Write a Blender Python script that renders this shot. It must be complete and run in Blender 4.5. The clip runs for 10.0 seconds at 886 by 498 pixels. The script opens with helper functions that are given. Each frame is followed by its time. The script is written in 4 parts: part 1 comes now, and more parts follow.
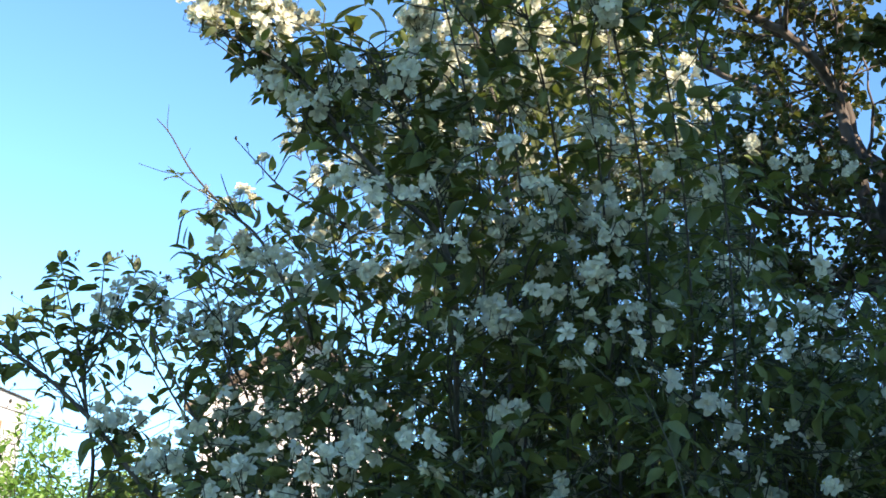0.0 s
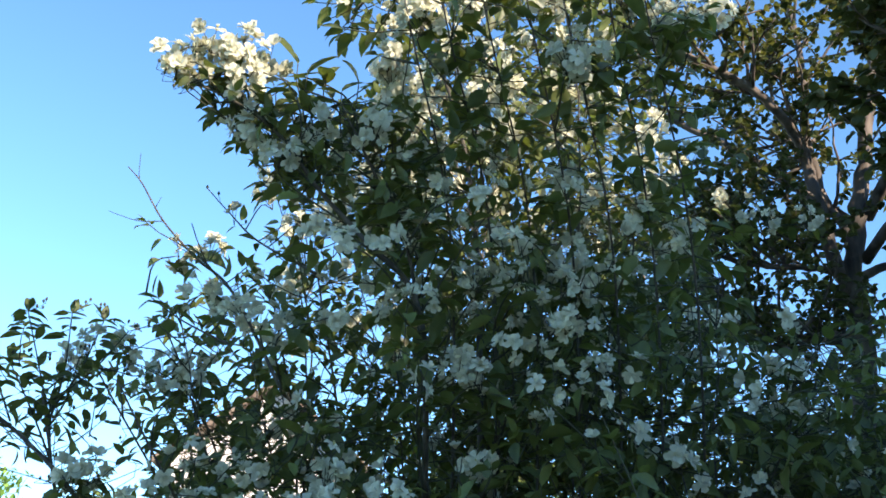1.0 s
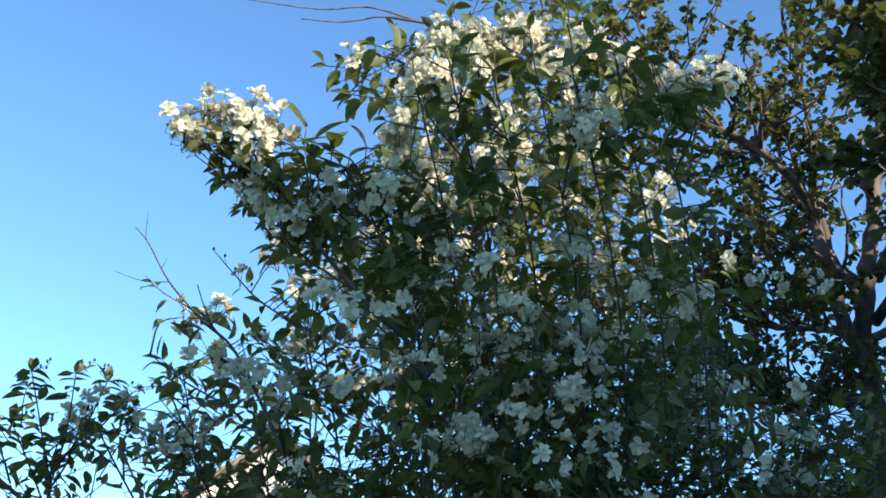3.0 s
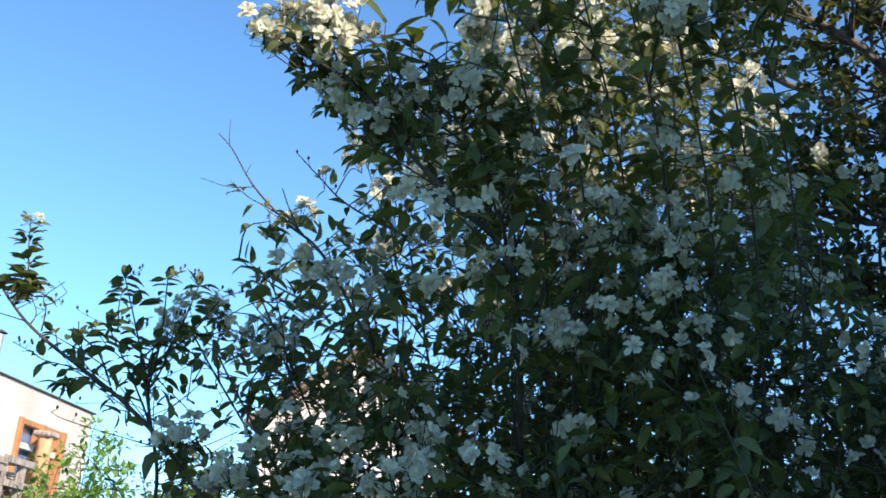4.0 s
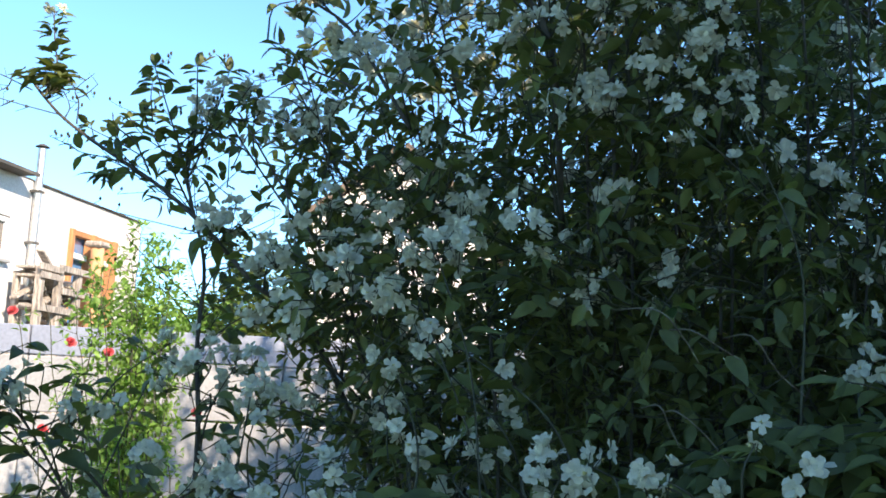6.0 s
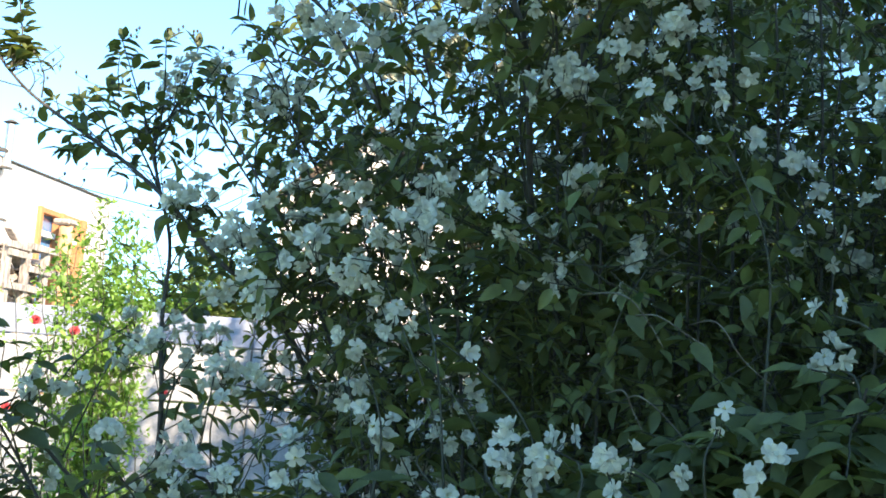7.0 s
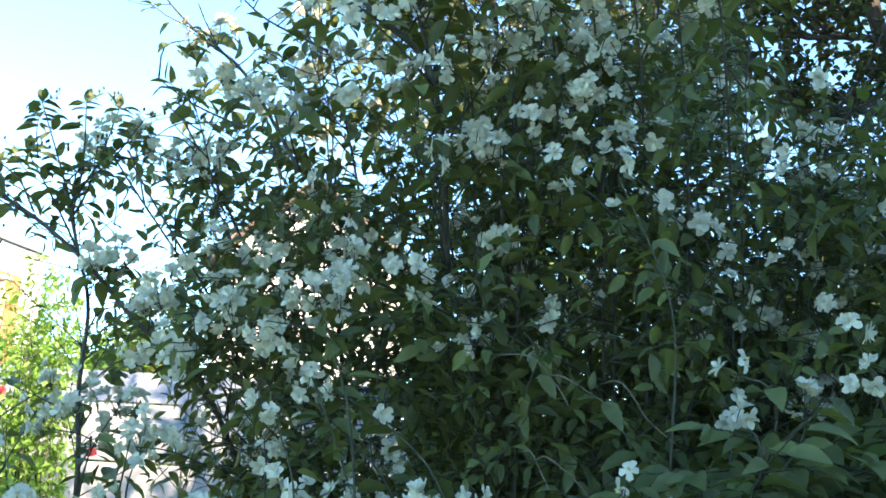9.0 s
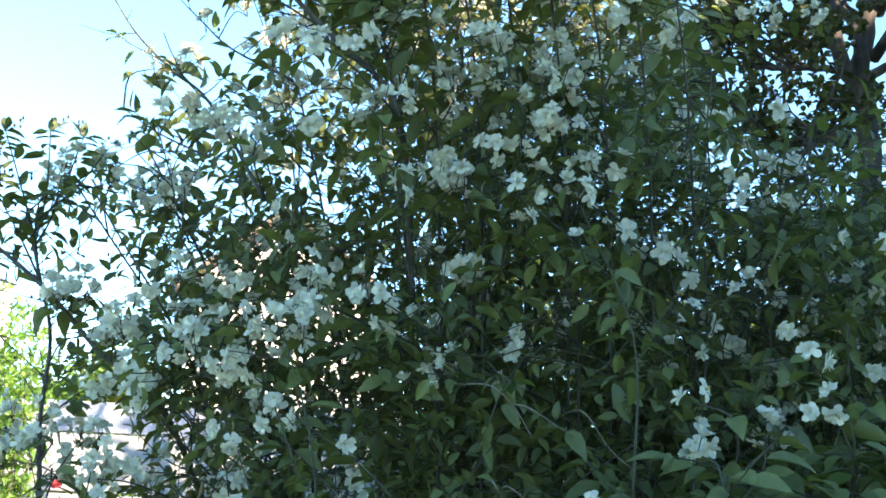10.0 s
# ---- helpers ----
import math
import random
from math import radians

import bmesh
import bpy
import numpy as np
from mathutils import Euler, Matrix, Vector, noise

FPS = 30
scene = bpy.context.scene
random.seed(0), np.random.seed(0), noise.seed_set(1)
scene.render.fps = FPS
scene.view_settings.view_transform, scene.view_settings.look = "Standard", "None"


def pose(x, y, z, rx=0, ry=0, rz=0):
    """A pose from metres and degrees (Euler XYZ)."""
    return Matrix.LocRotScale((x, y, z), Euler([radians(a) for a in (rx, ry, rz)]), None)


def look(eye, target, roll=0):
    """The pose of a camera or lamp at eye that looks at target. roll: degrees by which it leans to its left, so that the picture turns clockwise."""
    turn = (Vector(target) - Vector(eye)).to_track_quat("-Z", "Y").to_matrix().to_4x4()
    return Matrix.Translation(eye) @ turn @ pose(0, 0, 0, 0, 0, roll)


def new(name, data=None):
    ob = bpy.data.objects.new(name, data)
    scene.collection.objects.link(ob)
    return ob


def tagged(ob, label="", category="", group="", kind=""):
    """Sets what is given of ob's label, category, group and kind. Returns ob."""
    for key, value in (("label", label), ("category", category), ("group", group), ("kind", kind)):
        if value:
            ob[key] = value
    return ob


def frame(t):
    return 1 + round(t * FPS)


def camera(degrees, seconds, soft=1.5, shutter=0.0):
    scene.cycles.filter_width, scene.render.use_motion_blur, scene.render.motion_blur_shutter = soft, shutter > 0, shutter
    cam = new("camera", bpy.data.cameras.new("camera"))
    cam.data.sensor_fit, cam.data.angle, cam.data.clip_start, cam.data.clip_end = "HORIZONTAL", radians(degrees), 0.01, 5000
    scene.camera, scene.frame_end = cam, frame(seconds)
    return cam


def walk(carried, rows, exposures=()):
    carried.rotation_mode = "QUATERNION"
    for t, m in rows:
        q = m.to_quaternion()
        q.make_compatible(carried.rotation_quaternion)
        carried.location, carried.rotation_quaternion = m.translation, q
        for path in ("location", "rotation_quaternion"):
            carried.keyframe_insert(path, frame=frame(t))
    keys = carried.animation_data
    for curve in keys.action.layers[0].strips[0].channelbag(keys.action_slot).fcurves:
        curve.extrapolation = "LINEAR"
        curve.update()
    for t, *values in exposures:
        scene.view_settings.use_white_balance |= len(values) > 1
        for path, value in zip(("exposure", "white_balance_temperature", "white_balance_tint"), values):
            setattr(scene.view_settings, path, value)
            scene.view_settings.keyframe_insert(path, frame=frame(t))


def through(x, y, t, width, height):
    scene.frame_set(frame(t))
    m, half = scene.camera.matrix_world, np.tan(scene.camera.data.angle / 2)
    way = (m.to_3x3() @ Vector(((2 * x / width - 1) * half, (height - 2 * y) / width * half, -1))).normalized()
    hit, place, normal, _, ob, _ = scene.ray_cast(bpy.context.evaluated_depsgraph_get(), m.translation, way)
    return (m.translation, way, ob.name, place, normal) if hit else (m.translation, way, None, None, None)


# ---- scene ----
cam = camera(43.7, 10.0, soft=1.7)
PATH = [
    (0, (0.016, -0.043, 1.594), (0.052, 1.857, 2.218), 4.7),
    (0.5, (0.015, -0.057, 1.595), (0.073, 1.824, 2.273), 4.9),
    (1, (0.019, -0.049, 1.59), (0.097, 1.817, 2.305), 4.7),
    (1.5, (0.017, -0.048, 1.599), (0.116, 1.805, 2.347), 4.7),
    (2, (0.014, -0.053, 1.601), (0.132, 1.782, 2.388), 4.9),
    (2.2, (0.013, -0.053, 1.598), (0.134, 1.776, 2.398), 5.0),
    (3.3, (0.02, -0.048, 1.626), (0.037, 1.786, 2.423), 5.5),
    (3.5, (0.012, -0.05, 1.621), (0.006, 1.792, 2.402), 5.4),
    (4, (0.007, -0.02, 1.598), (-0.063, 1.874, 2.237), 5.4),
    (4.5, (0.002, -0.002, 1.578), (-0.113, 1.933, 2.07), 4.6),
    (5, (0.003, 0.001, 1.569), (-0.147, 1.953, 1.977), 3.7),
    (5.5, (0.01, 0.012, 1.559), (-0.154, 1.976, 1.902), 3.2),
    (6, (0.012, 0.019, 1.554), (-0.104, 1.995, 1.836), 3.1),
    (6.2, (0.013, 0.022, 1.556), (-0.091, 2.002, 1.813), 3.2),
    (7.5, (0.028, 0.035, 1.548), (-0.013, 2.017, 1.808), 4.2),
    (8, (0.04, 0.034, 1.549), (0.018, 2.014, 1.826), 4.1),
    (8.5, (0.054, 0.025, 1.559), (0.057, 2.002, 1.863), 3.7),
    (9, (0.07, 0.01, 1.568), (0.102, 1.978, 1.925), 3.2),
    (9.5, (0.078, 0.002, 1.577), (0.133, 1.961, 1.973), 3.1),
    (10, (0.086, 0.007, 1.571), (0.164, 1.963, 1.98), 2.9),
]
EXPOSURES = [(0, 1.46, 7500, 13), (1, 1.35, 7400, 13), (2.2, 1.15, 7300, 13), (3.5, 1.04, 7050, 13), (4.5, 0.83, 7100, 13), (5.5, 1.03, 7350, 13), (6.2, 1.43, 7600, 13), (7.3, 2.0, 7800, 11), (8.5, 2.27, 7950, 11), (10, 2.38, 8000, 11)]
walk(cam, [(t, look(eye, target, roll)) for t, eye, target, roll in PATH], EXPOSURES)

# ---- light ----
SUN_WAY = Vector((0.45, -0.62, 0.42)).normalized()      # towards the sun: behind the camera, over the unseen house added to shade the shrub
world = bpy.data.worlds.new("sky")
scene.world = world
world.use_nodes = True
wn = world.node_tree.nodes
sky = wn.new("ShaderNodeTexSky")
sky.sky_type, sky.sun_disc = "NISHITA", False
sky.sun_elevation = math.asin(SUN_WAY.z)
sky.sun_rotation = math.atan2(SUN_WAY.x, SUN_WAY.y)
sky.altitude, sky.air_density, sky.dust_density, sky.ozone_density = 2500, 0.9, 0.0, 1.8
clear = wn.new("ShaderNodeMix")
clear.data_type, clear.blend_type = "RGBA", "MULTIPLY"
clear.inputs[0].default_value, clear.inputs[7].default_value = 1.0, (0.65, 1.05, 1.26, 1)
world.node_tree.links.new(sky.outputs[0], clear.inputs[6])
world.node_tree.links.new(clear.outputs[2], wn["Background"].inputs[0])
wn["Background"].inputs[1].default_value = 0.15
sun_data = bpy.data.lights.new("sun", "SUN")
sun_data.energy, sun_data.angle, sun_data.color = 4.4, radians(0.53), (1.0, 0.93, 0.82)
sun = new("sun", sun_data)
sun.matrix_world = look((0, 0, 30), Vector((0, 0, 30)) - SUN_WAY)


# ---- materials ----
def material(name, rough=0.6, metal=0.0):
    m = bpy.data.materials.new(name)
    m.use_nodes = True
    b = m.node_tree.nodes["Principled BSDF"]
    b.inputs["Roughness"].default_value, b.inputs["Metallic"].default_value = rough, metal
    return m, m.node_tree.nodes, m.node_tree.links, b


def ramp(nodes, links, source, stops):
    r = nodes.new("ShaderNodeValToRGB")
    while len(r.color_ramp.elements) < len(stops):
        r.color_ramp.elements.new(0.5)
    for e, (place, colour) in zip(r.color_ramp.elements, stops):
        e.position, e.color = place, (*colour, 1)
    links.new(source, r.inputs[0])
    return r.outputs[0]


def noise_value(nodes, links, scale, detail=4.0, coords="Object"):
    c, n = nodes.new("ShaderNodeTexCoord"), nodes.new("ShaderNodeTexNoise")
    n.inputs["Scale"].default_value, n.inputs["Detail"].default_value = scale, detail
    links.new(c.outputs[coords], n.inputs["Vector"])
    return n.outputs["Fac"]


def mixed(nodes, links, kind, fac, a, b):
    x = nodes.new("ShaderNodeMix")
    x.data_type, x.blend_type = "RGBA", kind
    for socket, value in ((x.inputs[0], fac), (x.inputs[6], a), (x.inputs[7], b)):
        if isinstance(value, bpy.types.NodeSocket):
            links.new(value, socket)
        elif isinstance(value, tuple):
            socket.default_value = (*value, 1)
        else:
            socket.default_value = value
    return x.outputs[2]


def bumped(nodes, links, bsdf, source, strength, distance):
    b = nodes.new("ShaderNodeBump")
    b.inputs["Strength"].default_value, b.inputs["Distance"].default_value = strength, distance
    links.new(source, b.inputs["Height"])
    links.new(b.outputs[0], bsdf.inputs["Normal"])


def rough_surface(name, stops, scale, fine, rough=0.85, bump=0.4, depth=0.01, tint=(1, 1, 1)):
    """Mineral or earthy surface: large stains times fine grain, with relief."""
    m, n, l, b = material(name, rough)
    large = ramp(n, l, noise_value(n, l, scale, 5), stops)
    grain = ramp(n, l, noise_value(n, l, fine, 6), [(0.3, (0.78, 0.78, 0.78)), (0.7, tint)])
    l.new(mixed(n, l, "MULTIPLY", 1.0, large, grain), b.inputs["Base Color"])
    bumped(n, l, b, noise_value(n, l, fine, 6), bump, depth)
    return m


def foliage(name, dark, fair, through, rough=0.42, share=0.38, each=True, gloss=0.30):
    """A leaf: gloss over green, light passing through; every leaf (island or object) has its own green."""
    m, n, l, b = material(name, rough)
    if each:
        chance = n.new("ShaderNodeNewGeometry").outputs["Random Per Island"]
    else:
        chance = n.new("ShaderNodeObjectInfo").outputs["Random"]
    tone = ramp(n, l, chance, [(0.0, dark), (0.85, fair), (1.0, tuple(c * 1.25 for c in fair))])
    blotch = ramp(n, l, noise_value(n, l, 55.0, 3), [(0.3, (0.8, 0.8, 0.78)), (0.7, (1.08, 1.05, 1.0))])
    colour = mixed(n, l, "MULTIPLY", 1.0, tone, blotch)
    l.new(colour, b.inputs["Base Color"])
    b.inputs["Specular IOR Level"].default_value = gloss
    t = n.new("ShaderNodeBsdfTranslucent")
    l.new(mixed(n, l, "MULTIPLY", 1.0, colour, through), t.inputs["Color"])
    x = n.new("ShaderNodeMixShader")
    x.inputs[0].default_value = share
    l.new(b.outputs[0], x.inputs[1])
    l.new(t.outputs[0], x.inputs[2])
    l.new(x.outputs[0], n["Material Output"].inputs["Surface"])
    return m


def bark(name, dark, fair, scale=40.0):
    m, n, l, b = material(name, 0.85)
    c, mp, tex = n.new("ShaderNodeTexCoord"), n.new("ShaderNodeMapping"), n.new("ShaderNodeTexNoise")
    mp.inputs["Scale"].default_value = (1.0, 1.0, 0.25)
    tex.inputs["Scale"].default_value, tex.inputs["Detail"].default_value = scale, 6
    l.new(c.outputs["Object"], mp.inputs["Vector"])
    l.new(mp.outputs[0], tex.inputs["Vector"])
    l.new(ramp(n, l, tex.outputs["Fac"], [(0.3, dark), (0.7, fair)]), b.inputs["Base Color"])
    bumped(n, l, b, tex.outputs["Fac"], 0.7, 0.006)
    return m


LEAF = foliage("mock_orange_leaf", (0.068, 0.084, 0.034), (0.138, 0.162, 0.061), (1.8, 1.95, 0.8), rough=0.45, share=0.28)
# single low front leaves: darker than LEAF, with their shade put into the colour
LEAF_ONE_SHADED = foliage("mock_orange_leaf_single_shaded", (0.034, 0.060, 0.017), (0.064, 0.100, 0.027), (1.9, 2.0, 0.9), rough=0.50, share=0.34, each=False, gloss=0.14)
TREE_LEAF = foliage("fruit_tree_leaf", (0.042, 0.056, 0.026), (0.110, 0.125, 0.056), (2.2, 2.0, 0.9), rough=0.36, share=0.32)
ROSE_LEAF = foliage("rose_leaf", (0.11, 0.21, 0.045), (0.20, 0.32, 0.085), (1.8, 2.0, 0.7), share=0.4)
HEDGE_LEAF = foliage("hedge_leaf", (0.060, 0.085, 0.025), (0.130, 0.170, 0.050), (1.6, 1.8, 0.8))
PETAL = foliage("white_petal", (0.650, 0.650, 0.535), (0.775, 0.765, 0.650), (1.0, 0.98, 0.86), rough=0.6, share=0.42)
PETAL_ONE = foliage("white_petal_single", (0.660, 0.660, 0.545), (0.785, 0.775, 0.660), (1.0, 0.98, 0.86), rough=0.6, share=0.42, each=False)
ROSE_PETAL = foliage("red_petal", (0.52, 0.055, 0.075), (0.66, 0.12, 0.13), (1.2, 0.9, 0.9), rough=0.55, share=0.3)
STAMEN, sn, sl, sb = material("pale_yellow_stamen", 0.7)
sl.new(ramp(sn, sl, noise_value(sn, sl, 300.0), [(0.3, (0.62, 0.52, 0.16)), (0.7, (0.78, 0.72, 0.36))]), sb.inputs["Base Color"])
CANE = bark("shrub_bark", (0.040, 0.034, 0.028), (0.100, 0.084, 0.065), 60)
TWIG = bark("twig_bark", (0.034, 0.036, 0.022), (0.068, 0.068, 0.040), 90)
DRY_STEM = bark("dry_stem_bark", (0.10, 0.085, 0.06), (0.20, 0.17, 0.12), 80)
TRUNK = bark("fruit_tree_bark", (0.028, 0.022, 0.019), (0.190, 0.148, 0.125), 22)
SOIL = rough_surface("grass_and_soil", [(0.30, (0.055, 0.085, 0.025)), (0.55, (0.10, 0.12, 0.045)), (0.75, (0.17, 0.14, 0.09))], 0.8, 30, 0.95, 0.8, 0.03)
PLASTER = rough_surface("cream_plaster", [(0.25, (0.52, 0.46, 0.42)), (0.55, (0.66, 0.595, 0.55)), (0.8, (0.73, 0.675, 0.63))], 1.3, 26, 0.9, 0.35, 0.008)
PLASTER_WHITE = rough_surface("white_plaster", [(0.25, (0.63, 0.61, 0.595)), (0.6, (0.75, 0.725, 0.71)), (0.8, (0.79, 0.77, 0.75))], 1.1, 30, 0.9, 0.3, 0.006)
PLASTER_PINK = rough_surface("pinkish_plaster", [(0.25, (0.68, 0.57, 0.52)), (0.6, (0.82, 0.73, 0.68)), (0.8, (0.85, 0.78, 0.74))], 0.8, 22, 0.9, 0.35, 0.008)
CONCRETE = rough_surface("grey_concrete", [(0.25, (0.27, 0.26, 0.26)), (0.55, (0.36, 0.345, 0.345)), (0.8, (0.43, 0.41, 0.405))], 1.4, 40, 0.9, 0.5, 0.006)
SLATE = rough_surface("blue_grey_sheet", [(0.25, (0.22, 0.235, 0.29)), (0.55, (0.29, 0.305, 0.37)), (0.8, (0.35, 0.365, 0.42))], 1.2, 35, 0.7, 0.3, 0.004)
ROOFING = rough_surface("dark_roofing", [(0.3, (0.06, 0.055, 0.05)), (0.6, (0.11, 0.10, 0.09)), (0.8, (0.15, 0.13, 0.11))], 2.0, 30, 0.85, 0.5, 0.01)
TILES = rough_surface("brown_roofing", [(0.3, (0.13, 0.085, 0.06)), (0.6, (0.20, 0.14, 0.10)), (0.8, (0.26, 0.19, 0.14))], 2.0, 30, 0.85, 0.5, 0.01)
ORANGE_WOOD = bark("orange_varnished_wood", (0.36, 0.145, 0.06), (0.52, 0.235, 0.10), 30)
PEELED_WOOD = bark("peeled_log", (0.50, 0.24, 0.12), (0.64, 0.36, 0.20), 14)
GREY_WOOD = bark("weathered_wood", (0.15, 0.125, 0.11), (0.48, 0.41, 0.35), 26)
WHITE_PAINT = rough_surface("white_paint", [(0.3, (0.70, 0.70, 0.68)), (0.7, (0.80, 0.80, 0.79))], 3, 60, 0.5, 0.1, 0.002)
GREY_FRAME = rough_surface("grey_painted_wood", [(0.3, (0.30, 0.29, 0.28)), (0.7, (0.42, 0.41, 0.40))], 3, 60, 0.6, 0.1, 0.002)
ZINC, zn, zl, zb = material("galvanised_metal", 0.45, 0.85)
zl.new(ramp(zn, zl, noise_value(zn, zl, 14.0), [(0.3, (0.46, 0.45, 0.44)), (0.7, (0.66, 0.65, 0.63))]), zb.inputs["Base Color"])
SKY_GLASS, gn, gl, gb = material("sky_painted_glass", 0.04)
gb.inputs["Base Color"].default_value = (0.03, 0.05, 0.08, 1)
gb.inputs["Specular IOR Level"].default_value = 1.0
gb.inputs["IOR"].default_value = 2.0
# the blue of the reflected sky is painted into the pane's base colour
gl.new(ramp(gn, gl, noise_value(gn, gl, 2.0), [(0.3, (0.06, 0.17, 0.36)), (0.7, (0.12, 0.28, 0.50))]), gb.inputs["Base Color"])
bumped(gn, gl, gb, noise_value(gn, gl, 3.0), 0.12, 0.02)


PANE = rough_surface("dusty_pane", [(0.3, (0.13, 0.11, 0.10)), (0.55, (0.22, 0.19, 0.17)), (0.8, (0.34, 0.31, 0.29))], 5, 40, 0.18, 0.05, 0.002)


# ---- mesh helpers ----
def mesh_of(name, verts, faces, mat, smooth=True):
    me = bpy.data.meshes.new(name)
    me.from_pydata([tuple(v) for v in verts], [], faces)
    me.materials.append(mat)
    if smooth:
        me.shade_smooth()
    me.update()
    return me


def part(name, data, mat, parent, label="", kind=""):
    """One mesh object under a thing or a part; data is a bmesh or a finished mesh."""
    if isinstance(data, bmesh.types.BMesh):
        me = bpy.data.meshes.new(name)
        data.to_mesh(me)
        data.free()
        me.materials.append(mat)
        data = me
    ob = new(name, data)
    ob.parent = parent
    return tagged(ob, label=label, kind=kind)


def thing(name, m, label, category, group="", kind=""):
    ob = new(name)
    ob.empty_display_size = 0.2
    ob.matrix_world = m
    return tagged(ob, label, category, group, kind)


class Soup:
    """Many small pieces gathered into one mesh."""

    def __init__(self):
        self.verts, self.faces, self.count = [], [], 0

    def add(self, verts, faces, m=None):
        v = np.asarray(verts, float)
        if m is not None:
            a = np.array(m)
            v = v @ a[:3, :3].T + a[:3, 3]
        self.verts.append(v)
        self.faces += [tuple(i + self.count for i in f) for f in faces]
        self.count += len(v)

    def mesh(self, name, mat, smooth=True):
        return mesh_of(name, np.concatenate(self.verts).tolist(), self.faces, mat, smooth)


def tube(points, radii, sides=6):
    """Vertices and faces of a tapered tube along points."""
    pts = [Vector(p) for p in points]
    verts, faces = [], []
    side = Vector((1, 0.3, 0.1))
    for i, p in enumerate(pts):
        ahead = (pts[min(i + 1, len(pts) - 1)] - pts[max(i - 1, 0)]).normalized()
        u = (side - ahead * side.dot(ahead)).normalized()
        v = ahead.cross(u)
        side = u
        for k in range(sides):
            a = 2 * math.pi * k / sides
            verts.append(p + (u * math.cos(a) + v * math.sin(a)) * radii[i])
    for i in range(len(pts) - 1):
        for k in range(sides):
            j = (k + 1) % sides
            faces.append((i * sides + k, i * sides + j, (i + 1) * sides + j, (i + 1) * sides + k))
    faces.append(tuple(range(sides - 1, -1, -1)))
    faces.append(tuple((len(pts) - 1) * sides + k for k in range(sides)))
    return verts, faces


def smooth_line(knots, steps):
    """A smooth line through knots (Catmull-Rom)."""
    k = [Vector(p) for p in knots]
    k = [2 * k[0] - k[1], *k, 2 * k[-1] - k[-2]]
    out = []
    for i in range(1, len(k) - 2):
        for s in range(steps):
            t = s / steps
            out.append(0.5 * (2 * k[i] + (k[i + 1] - k[i - 1]) * t + (2 * k[i - 1] - 5 * k[i] + 4 * k[i + 1] - k[i + 2]) * t * t
                              + (3 * k[i] - k[i - 1] - 3 * k[i + 1] + k[i + 2]) * t ** 3))
    return out + [k[-2]]


def box(bm, x0, x1, y0, y1, z0, z1, bevel=0.0):
    made = bmesh.ops.create_cube(bm, size=1.0, matrix=Matrix.Translation(((x0 + x1) / 2, (y0 + y1) / 2, (z0 + z1) / 2)) @ Matrix.Diagonal((x1 - x0, y1 - y0, z1 - z0, 1)))
    if bevel:
        edges = {e for v in made["verts"] for e in v.link_edges}
        bmesh.ops.bevel(bm, geom=list(edges), offset=bevel, segments=1, affect="EDGES")
    return bm


def boxed(*dims, bevel=0.0):
    return box(bmesh.new(), *dims, bevel=bevel)


def leaf_shape(wide, droop, fold, twist, wave, fine=False):
    """A pointed oval leaf one unit long with a midrib fold, along +y from its stalk, face up."""
    rows = ((0.12, 0.60), (0.34, 0.98), (0.62, 0.84), (0.84, 0.42))
    if fine:
        rows = ((0.06, 0.34), (0.15, 0.68), (0.28, 0.92), (0.42, 1.0), (0.57, 0.93), (0.71, 0.73), (0.83, 0.47), (0.93, 0.20))
    verts, faces = [(-0.012, -0.13, 0.0), (0.012, -0.13, 0.0), (0.0, 0.0, 0.0)], [(0, 1, 2)]
    for y, w in rows:
        z = -droop * y * y
        a = twist * y
        half = wide * w / 2
        rise = fold * half * 2 + wave * math.sin(y * 9)
        verts += [(-half * math.cos(a), y, z + rise - half * math.sin(a)), (0, y, z), (half * math.cos(a), y, z + rise + half * math.sin(a))]
    verts.append((0.02, 1.0, -droop * 1.1))
    faces += [(2, 4, 3), (2, 5, 4)]
    for r in range(len(rows) - 1):
        a, b = 3 + 3 * r, 6 + 3 * r
        faces += [(a, a + 1, b + 1, b), (a + 1, a + 2, b + 2, b + 1)]
    a = 3 * len(rows)
    faces += [(a, a + 1, a + 3), (a + 1, a + 2, a + 3)]
    return verts, faces


rng = random.Random(7)
LEAVES = [leaf_shape(rng.uniform(0.44, 0.58), rng.uniform(0.05, 0.45), rng.uniform(0.06, 0.30), rng.uniform(-0.5, 0.5), rng.uniform(-0.02, 0.02)) for _ in range(8)]
NEAR_LEAVES = [leaf_shape(rng.uniform(0.50, 0.64), rng.uniform(0.05, 0.5), rng.uniform(0.04, 0.20), rng.uniform(-0.5, 0.5), rng.uniform(-0.025, 0.025), True) for _ in range(8)]
SMALL_LEAVES = [leaf_shape(rng.uniform(0.48, 0.66), rng.uniform(0.0, 0.3), rng.uniform(0.05, 0.4), rng.uniform(-0.6, 0.6), 0.0) for _ in range(5)]
ROUND_LEAVES = [leaf_shape(rng.uniform(0.70, 0.92), rng.uniform(0.0, 0.3), rng.uniform(0.05, 0.35), rng.uniform(-0.6, 0.6), 0.0) for _ in range(5)]

FAR_LEAVES = [([(0, 0, 0), (-w, 0.42, f), (0, 0.5, -d * 0.4), (w, 0.42, f), (0, 1, -d)], [(0, 2, 1), (0, 3, 2), (1, 2, 4), (2, 3, 4)]) for w, f, d in ((0.26, 0.08, 0.1), (0.30, 0.05, 0.25), (0.24, 0.12, 0.0))]


